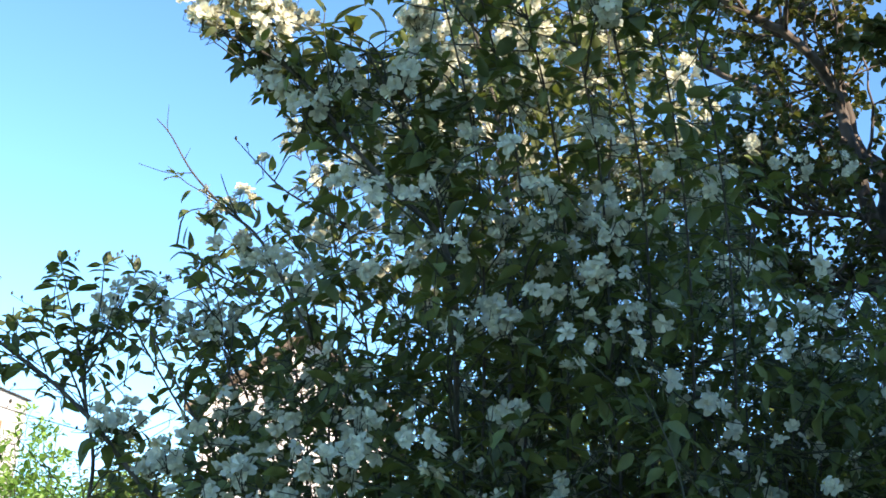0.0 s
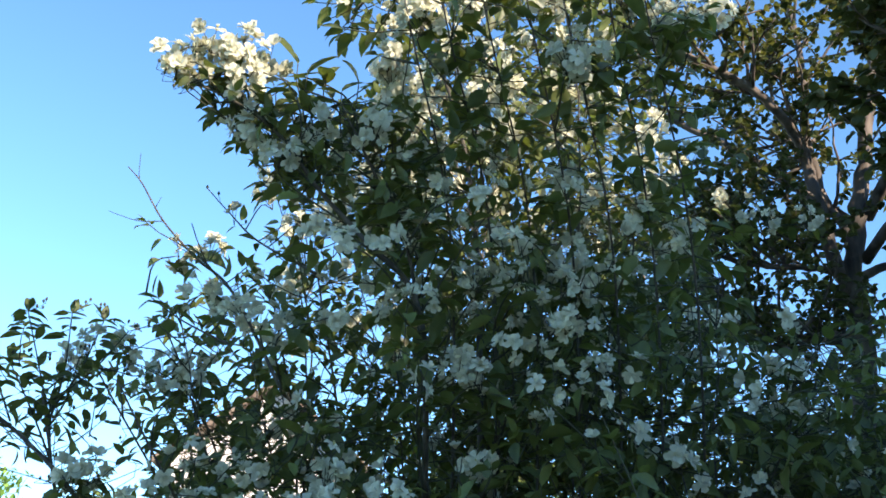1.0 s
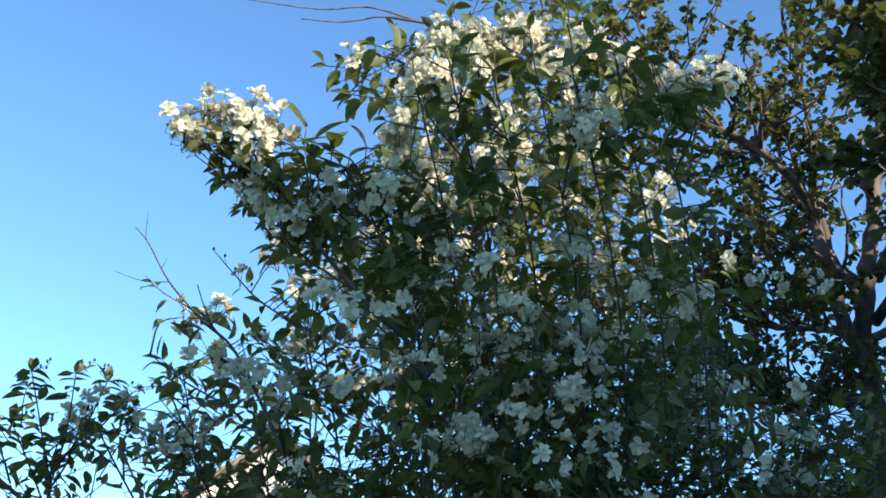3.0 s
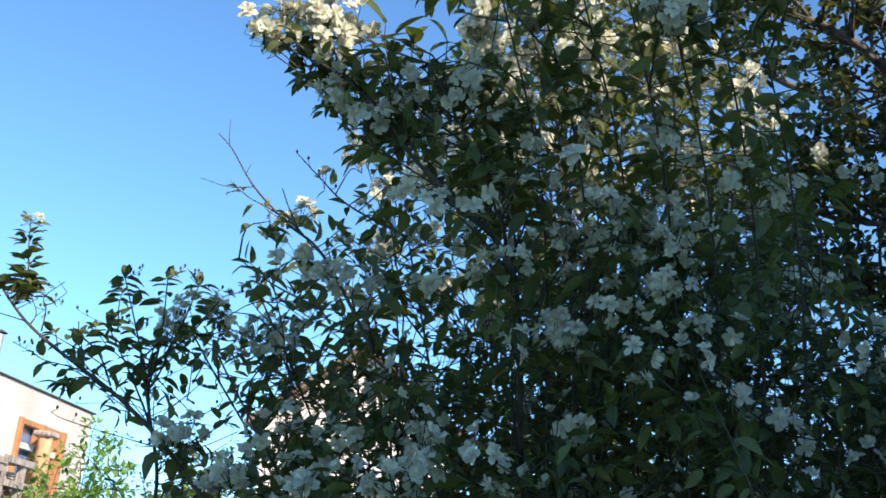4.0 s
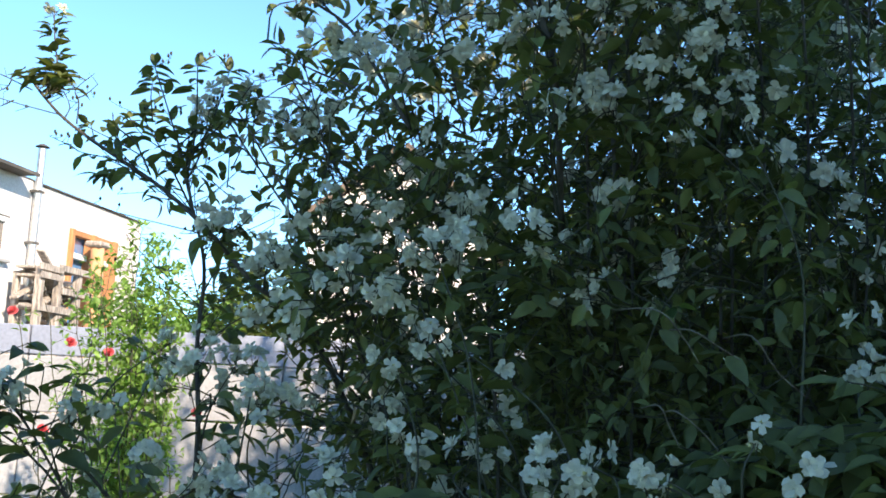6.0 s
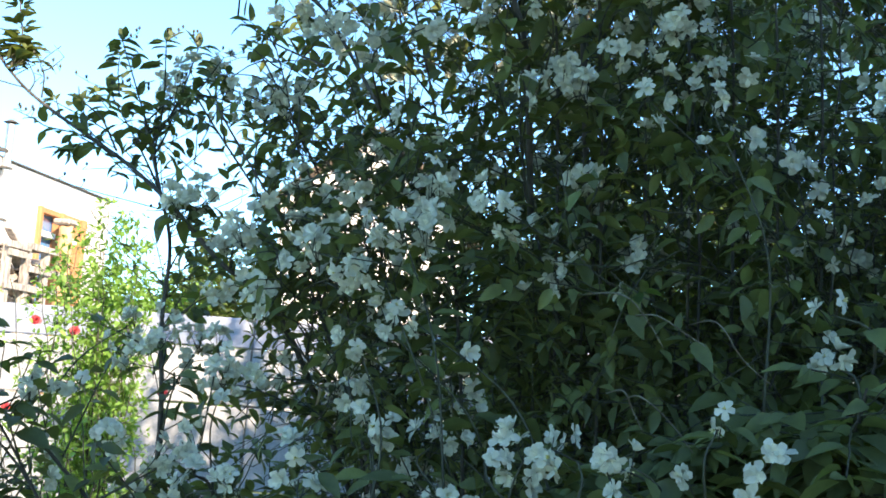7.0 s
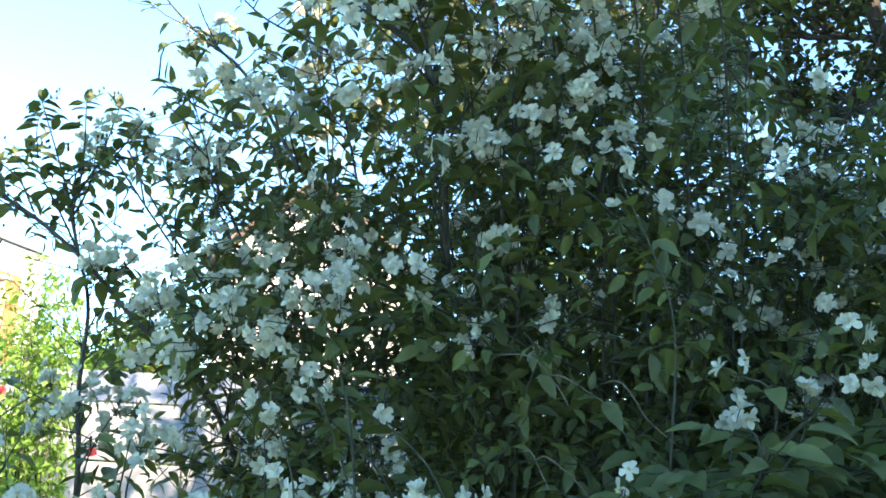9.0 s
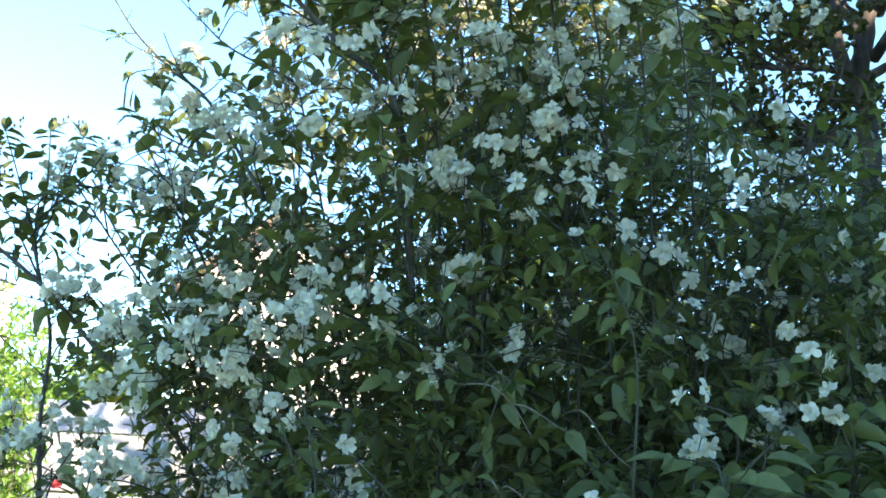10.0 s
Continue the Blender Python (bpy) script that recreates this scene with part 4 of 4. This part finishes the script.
        g.shoot(p, (r.gauss(-0.2, 0.8), r.gauss(0, 0.5), 0.7), r.uniform(0.08, 0.18), r.uniform(0.036, 0.050))
    for p in (stem[12:28:2]):
        g.shoot(p, (r.gauss(0, 1), r.gauss(0, 0.7), 0.5), r.uniform(0.12, 0.3), 0.05)
    # bare twig in the sky, and the leafy head below it
    bare = g.cane([(-0.20, 2.25, 2.12), (-0.34, 2.3, 2.34), (-0.44, 2.36, 2.43), (-0.54, 2.4, 2.53), (-0.605, 2.4, 2.62), (-0.645, 2.4, 2.66)], 0.0045, 0.0012, 6)
    g.twig(smooth_line([bare[18], (-0.60, 2.4, 2.525), (-0.67, 2.4, 2.542)], 4), 0.0014, 0.0007)
    g.twig(smooth_line([bare[25], (-0.618, 2.4, 2.65), (-0.622, 2.4, 2.70)], 4), 0.0013, 0.0006)
    g.twig([bare[20], bare[20] + Vector((0.01, 0, 0.03))], 0.001, 0.0005)
    for p in bare[6:14]:
        g.shoot(p, (r.gauss(-0.1, 0.7), r.gauss(0, 0.4), 0.5), r.uniform(0.06, 0.13), 0.048)
    side = g.cane([(-0.33, 2.3, 2.22), (-0.46, 2.38, 2.29), (-0.55, 2.4, 2.35)], 0.003, 0.0012, 5)
    g.leafy(side, 0.05, 0.04, 0.3)
    side = g.cane([(-0.15, 2.15, 2.35), (-0.287, 2.206, 2.43), (-0.35, 2.177, 2.475), (-0.41, 2.17, 2.53)], 0.003, 0.001, 5)
    g.leafy(side, 0.035, 0.05, 0.45)
    g.pods(side[8:], 2)
    # two single leaves below the bare twig
    pair = Vector((-0.51, 2.35, 2.325))
    g.twig(smooth_line([(-0.40, 2.35, 2.27), (-0.47, 2.35, 2.30), tuple(pair)], 4), 0.0018, 0.0010)
    g.leaf(pair, (0.1, 0, 1), (0.8, -0.7, 0.1), 0.048, True)
    g.leaf(pair, (-1, 0, 0.15), (0, -0.35, 1), 0.048, True)
    # the overhanging head at the top
    head = g.cane([(0.12, 2.2, 1.9), (0.07, 1.95, 2.22), (-0.05, 1.9, 2.34), (-0.14, 1.88, 2.42), (-0.22, 1.86, 2.51), (-0.29, 1.85, 2.56), (-0.38, 1.85, 2.60), (-0.44, 1.85, 2.61)], 0.007, 0.0016, 6)
    under = lambda q: q.x > -0.415 + 1.0 * max(0.0, 2.62 - q.z) and q.z < 2.655  # noqa: E731
    for p in head[18:]:
        for _ in range(3):
            g.shoot(p, (r.gauss(0.1, 0.8), r.gauss(-0.1, 0.5), r.uniform(-0.2, 0.9)), r.uniform(0.04, 0.08), r.uniform(0.036, 0.052), under)
    second = g.cane([(0.10, 2.15, 2.1), (0.04, 2.0, 2.35), (-0.06, 1.88, 2.50), (-0.12, 1.84, 2.59)], 0.005, 0.0016, 6)
    for p in second[8:]:
        for _ in range(3):
            g.shoot(p, (r.gauss(0, 0.8), r.gauss(-0.1, 0.6), r.uniform(-0.4, 0.5)), r.uniform(0.05, 0.10), r.uniform(0.046, 0.062), under)
    for _ in range(120):
        p = Vector((r.uniform(-0.40, 0.10), r.uniform(1.86, 2.08), r.uniform(2.36, 2.64)))
        first = len(g.leaves)
        if under(p) and g.shoot(p, (r.gauss(-0.1, 0.7), r.gauss(-0.1, 0.5), r.uniform(-0.3, 0.5)), r.uniform(0.05, 0.11), r.uniform(0.034, 0.052), under):
            g.twig([min(head + second, key=lambda q: (q - p).length), p], 0.0013, 0.001, 3)
            if p.x > -0.28:
                g.bold.update(range(first, len(g.leaves)))
    for p in ((-0.48, 1.85, 2.63), (-0.47, 1.85, 2.62), (-0.465, 1.85, 2.605), (-0.44, 1.85, 2.59), (-0.43, 1.85, 2.58), (-0.425, 1.85, 2.595)):
        g.pods([Vector(p)], 1)
        g.twig([Vector((-0.41, 1.85, 2.605)), Vector(p)], 0.0009, 0.0006, 3)
    for a, b, face in (((-0.21, 2.66), (-0.26, 2.73), (0.8, -0.5, 0.3)), ((-0.19, 2.64), (-0.14, 2.70), (-0.5, -0.4, 0.8)), ((-0.09, 2.63), (-0.11, 2.69), (0.9, -0.5, 0.1)), ((-0.155, 2.635), (-0.135, 2.675), (-0.5, -0.8, 0.4)),
                       ((-0.12, 2.61), (-0.085, 2.65), (-0.4, -0.5, 0.8)), ((-0.41, 2.625), (-0.45, 2.625), (0, -0.3, 1)), ((-0.41, 2.61), (-0.43, 2.585), (0.6, -0.8, 0.2))):
        a, b = Vector((a[0], 1.83, a[1])), Vector((b[0], 1.83, b[1]))
        g.leaf(a, b - a, face, (b - a).length, True)
        g.twig([Vector((a.x * 0.7 - 0.03, 1.86, 2.53)), a - Vector((0, -0.005, 0.03)), a], 0.0015, 0.001)
    # leafy twig that hangs free beside the crown's top
    clump = smooth_line([(0.10, 2.15, 2.95), (0.03, 2.1, 3.07), (-0.05, 2.1, 3.05), (-0.11, 2.1, 3.00), (-0.14, 2.1, 2.96)], 5)
    g.twig(clump, 0.0026, 0.0012)
    for p in clump[6:]:
        g.shoot(p, (r.gauss(-0.2, 0.6), r.gauss(0, 0.4), r.uniform(-0.7, 0.3)), r.uniform(0.03, 0.07), r.uniform(0.036, 0.050))
    top = g.cane([(0.25, 2.35, 1.9), (0.18, 2.3, 2.6), (0.05, 2.2, 2.95), (-0.08, 2.15, 3.05), (-0.16, 2.15, 2.95)], 0.008, 0.0015, 7)
    for p in top[14:]:
        g.shoot(p, (r.gauss(-0.2, 0.6), r.gauss(0, 0.4), r.uniform(-0.6, 0.4)), r.uniform(0.06, 0.14), 0.05)
    for k in range(7):
        tip = Vector((-0.02 + 0.075 * k, 1.70, 2.72 + 0.02 * k + r.gauss(0, 0.03)))
        base = Vector((0.2 + 0.09 * k, 2.35, 0))
        line = g.cane([base, base + Vector((0, 0, 1.3)), (base.x * 0.7 + tip.x * 0.3, 2.1, 2.35), tip], 0.0055, 0.0015, 8)
        for p in line[16:]:
            for _ in range(2):
                g.shoot(p, (r.gauss(0, 0.8), r.gauss(-0.1, 0.6), r.uniform(-0.5, 0.5)), r.uniform(0.05, 0.14), r.uniform(0.042, 0.062))
    # low sprays on the open side
    for k in range(7):
        tip = Vector((r.uniform(-1.05, -0.45), r.uniform(2.1, 2.5), r.uniform(1.2, 1.48)))
        base = Vector((-0.35 + r.gauss(0, 0.12), 2.5, 0))
        line = g.cane([base, base.lerp(tip, 0.35) + Vector((0, 0, 0.45)), base.lerp(tip, 0.75) + Vector((0, 0, 0.28)), tip], 0.007, 0.002, 7)
        for p in line[8:]:
            if r.random() < 0.55:
                g.shoot(p, (r.gauss(0, 0.8), r.gauss(-0.1, 0.6), 0.5), r.uniform(0.08, 0.2), 0.058)
    # sprays that reach out farthest on the open side
    for k, tip in enumerate(((-1.06, 2.2, 1.64), (-1.08, 2.2, 1.52))):
        tip = Vector(tip)
        line = g.cane([(-0.45 - 0.05 * k, 2.5, 0), (-0.6, 2.45, 0.7), (-0.85, 2.3, 1.3), tip], 0.006, 0.0018, 8)
        for p in line[14:]:
            if r.random() < 0.8:
                g.shoot(p, (r.gauss(-0.2, 0.7), r.gauss(-0.1, 0.5), r.uniform(-0.2, 0.7)), r.uniform(0.06, 0.13), r.uniform(0.060, 0.078))
    for c in ((-0.96, 2.2, 1.575), (-1.01, 2.2, 1.51), (-0.84, 2.2, 1.51)):
        g.spray(c, r.randint(4, 6), 0.07)
    for c in ((-0.62, 2.3, 1.63), (-0.50, 2.3, 1.62), (-0.68, 2.3, 1.58), (-0.47, 2.25, 1.55)):
        g.spray(c, r.randint(4, 6), 0.062)
    # fine bare twigs on the stem of the open side
    for _ in range(34):
        p = r.choice(stem[8:34])
        q = p + Vector((r.gauss(0, 0.10), r.gauss(0, 0.05), r.uniform(0.0, 0.14)))
        end = q + Vector((r.gauss(0, 0.06), 0, r.uniform(-0.03, 0.08)))
        g.twig(smooth_line([p, q, end], 3), 0.0014, 0.0006, 4)
        if r.random() < 0.5:
            g.pods([q, end], 1)
        if r.random() < 0.3:
            g.leaf(end, (r.gauss(0, 1), 0.2, 0.4), (r.gauss(0, 0.5), -0.3, 1), 0.04)
    # flowering sprays
    for heads, low, high in ((HEADS_TOP, 9, 12), (HEADS_CROWN, 9, 12), (HEADS_RIGHT, 5, 8), (HEADS_MIDDLE, 2, 4), (HEADS_ARM, 6, 9), (HEADS_LOW, 3, 6), (HEADS_SINGLE, 2, 2), (HEADS_SIDE, 5, 8), (HEADS_FOOT, 2, 4)):
        for c in heads:
            g.spray(c, r.randint(low, high))
    # the sunlit heads at the back of the crown
    for _ in range(330):
        c = Vector((r.uniform(-0.28, 1.1), r.uniform(2.15, 3.1), r.uniform(2.36, 3.35)))
        if keep(c) and r.random() < (1.0 if c.x < 0.45 else 0.45):
            near = min(g.canes, key=lambda cane: min((p - c).length for p in cane[0][::4]))[0]
            q = min(near, key=lambda p: (p - c).length + (0.3 if p.z > c.z - 0.04 else 0))
            if (q - c).length < 0.5:
                g.twig(smooth_line([q, q.lerp(c, 0.5) + Vector((0, 0, 0.02)), c - Vector((0, 0, 0.03))], 3), 0.0016, 0.0010)
            g.cluster(c, r.randint(3, 6), 0.040, clear=c.x < 0.3 and r.random() < 0.5)
    # flowers deeper in the crown
    inner = [m.translation for m, _ in g.leaves]
    for _ in range(1600):
        c = r.choice(inner)
        if c.z > (1.8 if c.x > 0.04 else 1.3) and 1.9 < c.y < 2.75 and c.x > -0.75:
            g.cluster(c + Vector((0, -0.03, 0.02)), r.choice((1, 1, 2, 2, 3)), 0.038, clear=r.random() < 0.45)
    # low front leaves get the green that is darkened for shade
    g.finish(ob, LEAF, LEAF_ONE_SHADED, CANE, TWIG, "cane", lambda p: p.y < 1.84 and 1.25 < p.z < 1.85 and p.x > 0.1, lambda p: p.y < 1.96)
    return ob


def limbs(g, line, radius, level, length, size, lift=0.25):
    """Side branches and leafy twigs along a limb."""
    r = g.r
    for i in range(2, len(line)):
        if r.random() > (0.75 if level else 0.9):
            continue
        axis = (line[i] - line[i - 1]).normalized()
        way = (axis * 0.6 + Vector((r.gauss(0, 0.8), r.gauss(0, 0.8), r.gauss(lift, 0.5)))).normalized()
        n, p, d = 6, line[i], way
        sub = [p]
        long = length * r.uniform(0.6, 1.15)
        for _ in range(n):
            d = (d + Vector((r.gauss(0, 0.16), r.gauss(0, 0.16), r.gauss(0.03, 0.14)))).normalized()
            p = p + d * long / n
            sub.append(p)
        g.twig(sub, radius, radius * 0.35, 5)
        if level:
            limbs(g, sub, radius * 0.5, level - 1, length * 0.55, size)
        else:
            g.leafy(sub, size, 0.035, 0.1, light=(0, 0, 1))
            for q in sub[2:]:
                for _ in range(3):
                    a = r.uniform(0, 6.28)
                    g.leaf(q, (math.cos(a), math.sin(a), r.uniform(-0.7, 0.4)), (r.gauss(0, 0.6), r.gauss(0, 0.6), 1), size * r.uniform(0.7, 1.2))


def fruit_tree():
    ob = thing("fruit_tree", pose(0, 0, 0), "old fruit tree with dark trunk and sunlit limbs behind the shrub", "tree")
    g = Plant(23, ROUND_LEAVES)
    g.cane([(1.98, 4.25, 0), (1.94, 4.2, 1.5), (1.93, 4.2, 2.4), (1.95, 4.2, 2.84), (1.95, 4.2, 3.05), (1.93, 4.2, 3.28), (1.96, 4.2, 3.55), (2.0, 4.2, 3.8), (2.06, 4.2, 4.2), (2.14, 4.25, 4.7), (2.2, 4.3, 5.3)], 0.066, 0.022, 6, 0.005)
    low = g.cane([(1.92, 4.2, 3.20), (1.85, 4.2, 3.33), (1.81, 4.2, 3.50), (1.78, 4.2, 3.64), (1.75, 4.2, 3.80), (1.68, 4.15, 3.89), (1.55, 4.05, 3.95), (1.45, 4.0, 4.0), (1.28, 4.0, 4.08), (1.10, 4.0, 4.155), (0.98, 4.0, 4.21), (0.87, 4.0, 4.25), (0.6, 4.0, 4.36), (0.2, 4.0, 4.43), (-0.18, 4.0, 4.46)], 0.036, 0.006, 5, 0.004)
    up = g.cane([(1.93, 4.2, 3.34), (1.90, 4.2, 3.50), (1.84, 4.25, 3.64), (1.80, 4.3, 4.0), (1.77, 4.3, 4.44), (1.68, 4.3, 4.9)], 0.026, 0.012, 5, 0.005)
    east = g.cane([(1.95, 4.2, 3.27), (2.09, 4.2, 3.34), (2.20, 4.2, 3.37), (2.44, 4.2, 3.43), (2.75, 4.1, 3.6)], 0.022, 0.010, 5, 0.004)
    level = g.cane([(1.93, 4.2, 3.27), (1.82, 4.2, 3.29), (1.68, 4.2, 3.29), (1.56, 4.2, 3.28), (1.39, 4.2, 3.30), (1.15, 4.2, 3.38)], 0.020, 0.006, 5, 0.006)
    lower = g.cane([(1.94, 4.2, 2.86), (1.86, 4.2, 2.96), (1.77, 4.2, 2.98), (1.65, 4.2, 2.96), (1.50, 4.2, 2.99), (1.3, 4.25, 3.06)], 0.020, 0.006, 5, 0.006)
    cross = g.cane([(1.92, 4.2, 3.22), (1.84, 4.2, 3.15), (1.73, 4.2, 2.99), (1.66, 4.2, 2.88)], 0.010, 0.004, 5, 0.004)
    spur = g.cane([(0.90, 4.0, 4.24), (0.93, 3.9, 4.03), (0.98, 3.9, 3.87), (1.00, 3.9, 3.74), (1.03, 3.9, 3.52)], 0.010, 0.004, 5, 0.003)
    g.cane([(1.06, 4.0, 4.17), (1.02, 3.97, 4.24), (0.98, 3.95, 4.31)], 0.011, 0.006, 5, 0.002)
    back = g.cane([(1.95, 4.2, 3.0), (1.7, 4.6, 3.2), (1.4, 4.9, 3.35), (1.0, 5.0, 3.5)], 0.026, 0.008, 6, 0.006)
    far = g.cane([(1.96, 4.2, 3.5), (1.6, 4.6, 4.0), (1.2, 4.8, 4.3), (0.8, 4.9, 4.5)], 0.028, 0.008, 6, 0.006)
    over = g.cane([(2.0, 4.2, 3.55), (2.02, 3.8, 3.80), (1.88, 3.4, 3.95), (1.66, 3.05, 4.02)], 0.030, 0.010, 6, 0.005)
    hang = g.cane([(1.98, 4.2, 3.35), (2.05, 3.7, 3.60), (1.9, 3.3, 3.68), (1.66, 3.0, 3.62)], 0.026, 0.009, 6, 0.005)
    for knots in ([(-0.05, 4.0, 4.45), (-0.28, 4.0, 4.50), (-0.5, 4.0, 4.46), (-0.85, 4.0, 4.47)], [(0.1, 4.0, 4.44), (-0.2, 4.0, 4.46), (-0.31, 4.0, 4.43), (-0.41, 4.0, 4.405), (-0.57, 4.0, 4.40)]):
        g.twig(smooth_line(knots, 6), 0.006, 0.002, 5)
    for line in (low[8:62], up, east, level, lower, back, far):
        limbs(g, line[3:], 0.009, 1, 0.46, 0.036)
    for line in (cross, spur, lower):
        limbs(g, line, 0.004, 0, 0.30, 0.034)
    screen = g.cane([(1.97, 4.22, 2.6), (2.15, 3.9, 3.0), (2.1, 3.5, 3.3), (1.85, 3.2, 3.45)], 0.024, 0.008, 6, 0.005)
    side = g.cane([(1.95, 4.22, 2.3), (2.3, 4.1, 2.7), (2.5, 3.9, 3.0), (2.6, 3.8, 3.4)], 0.024, 0.008, 6, 0.005)
    for line in (over, hang, screen, side, over, hang):
        for _ in range(2):
            limbs(g, line[5:], 0.008, 1, 0.34, 0.050)
    g.finish(ob, TREE_LEAF, TREE_LEAF, TRUNK, TRUNK, "limb", lambda p: False, lambda p: False)


mock_orange()
fruit_tree()


def rose_bush():
    ob = thing("climbing_rose", pose(0, 0, 0), "sunlit climbing rose with red blooms in front of the fence", "rose")
    g = Plant(31, SMALL_LEAVES)
    r = g.r
    for k in range(20):
        x, y = -2.12 + r.gauss(0, 0.085), 6.4 + r.gauss(0, 0.14)
        high = r.uniform(1.5, 2.62)
        line = g.cane([(x, y, 0), (x + r.gauss(0, 0.06), y, high * 0.5), (x + r.gauss(-0.02, 0.06), y + r.gauss(0, 0.08), high)], 0.007, 0.002, 10, 0.01)
        for p in line[6:]:
            for _ in range(4):
                g.shoot(p, (r.gauss(0, 1), r.gauss(0, 1), 0.35), r.uniform(0.05, 0.14), 0.048, light=(0.2, 0, 1))
    for k in range(8):
        x, y = r.uniform(-2.45, -1.95), 6.3 + r.gauss(0, 0.2)
        high = r.uniform(1.1, 1.75) + (0.15 if x > -2.4 else 0)
        line = g.cane([(x, y, 0), (x + r.gauss(0, 0.05), y, high * 0.5), (x + r.gauss(0, 0.14), y - 0.1, high)], 0.006, 0.002, 8, 0.01)
        for p in line[5:]:
            if r.random() < 0.75:
                g.shoot(p, (r.gauss(0, 1), r.gauss(0, 1), 0.35), r.uniform(0.10, 0.22), 0.046, light=(0.2, 0, 1))
    for k in range(4):
        x = -2.5 + 0.14 * k
        line = g.cane([(x + 0.3, 5.7, 0), (x + 0.2, 5.65, 1.0), (x, 5.6, 1.9 + 0.08 * k)], 0.006, 0.002, 9, 0.006)
        for p in line[9:]:
            if r.random() < 0.45:
                g.shoot(p, (r.gauss(0, 1), r.gauss(0, 1), 0.5), 0.09, 0.04)
    g.finish(ob, ROSE_LEAF, ROSE_LEAF, TWIG, TWIG, "cane", lambda p: False, lambda p: False)
    bloom = []
    for kind in range(2):
        verts, faces = [], []
        for ring, (n, out, wide, lift) in enumerate(((5, 0.5, 0.55, 0.18), (5, 0.40, 0.46, 0.34), (4, 0.28, 0.36, 0.44), (3, 0.16, 0.24, 0.50))):
            v, f = petal_ring(n, 0.03, out, wide, lift, 0.05, ring * 0.7 + kind, r)
            faces += [tuple(i + len(verts) for i in q) for q in f]
            verts += v
        bloom.append(mesh_of("rose_bloom", verts, faces, ROSE_PETAL))
    for k, (x, y, z) in enumerate([(-2.50, 5.55, 1.92), (-2.26, 5.75, 1.78), (-2.05, 5.75, 1.74), (-2.26, 5.5, 1.33), (-1.6, 5.9, 1.45)]):
        o = part("bloom", bloom[k % 2], ROSE_PETAL, ob, "red rose bloom")
        o.matrix_local = look((x, y, z), (x - 0.1, y + 1, z - 0.6)) @ Matrix.Diagonal((0.06, 0.06, 0.06, 1))


def garden_shrub(name, label, x, y, wide, deep, high, mat, seed, count):
    """A leafy shrub far behind: many leaning canes with shoots."""
    ob = thing(name, pose(0, 0, 0), label, "shrub")
    g = Plant(seed, FAR_LEAVES)
    r = g.r
    for k in range(count):
        a, rad = r.uniform(0, 6.28), math.sqrt(r.random())
        bx, by = x + wide * rad * math.cos(a), y + deep * rad * math.sin(a)
        top = high * (1.05 - 0.35 * rad * rad) * r.uniform(0.75, 1.05)
        line = g.cane([(bx, by, 0), (bx + r.gauss(0, 0.08), by, top * 0.5), (bx + r.gauss(0, 0.2), by + r.gauss(0, 0.2), top)], 0.012, 0.004, 7, 0.015)
        for p in line[4:]:
            for _ in range(3):
                g.shoot(p, (r.gauss(0, 1), r.gauss(0, 1), 0.5), r.uniform(0.18, 0.45), 0.085, thick=0.004)
    g.finish(ob, mat, mat, TWIG, TWIG, "cane", lambda p: False, lambda p: False)


rose_bush()
garden_shrub("garden_shrub", "yellow-green sunlit shrub behind the fence", -3.15, 10.6, 0.65, 0.5, 2.42, ROSE_LEAF, 41, 44)
garden_shrub("garden_shrub", "brownish green shrub behind the fence", -2.68, 11.4, 0.42, 0.5, 2.80, HEDGE_LEAF, 42, 50)
garden_shrub("garden_shrub", "sunlit green shrub behind the fence", 2.6, 11.5, 1.6, 0.9, 3.4, ROSE_LEAF, 43, 36)
garden_shrub("garden_shrub", "leafy olive-green shrub behind the fruit tree", 1.15, 7.2, 1.15, 0.7, 3.4, HEDGE_LEAF, 44, 50)
garden_shrub("garden_shrub", "tall leafy shrub beside the fruit tree", 3.1, 6.6, 1.0, 0.8, 3.4, HEDGE_LEAF, 45, 50)
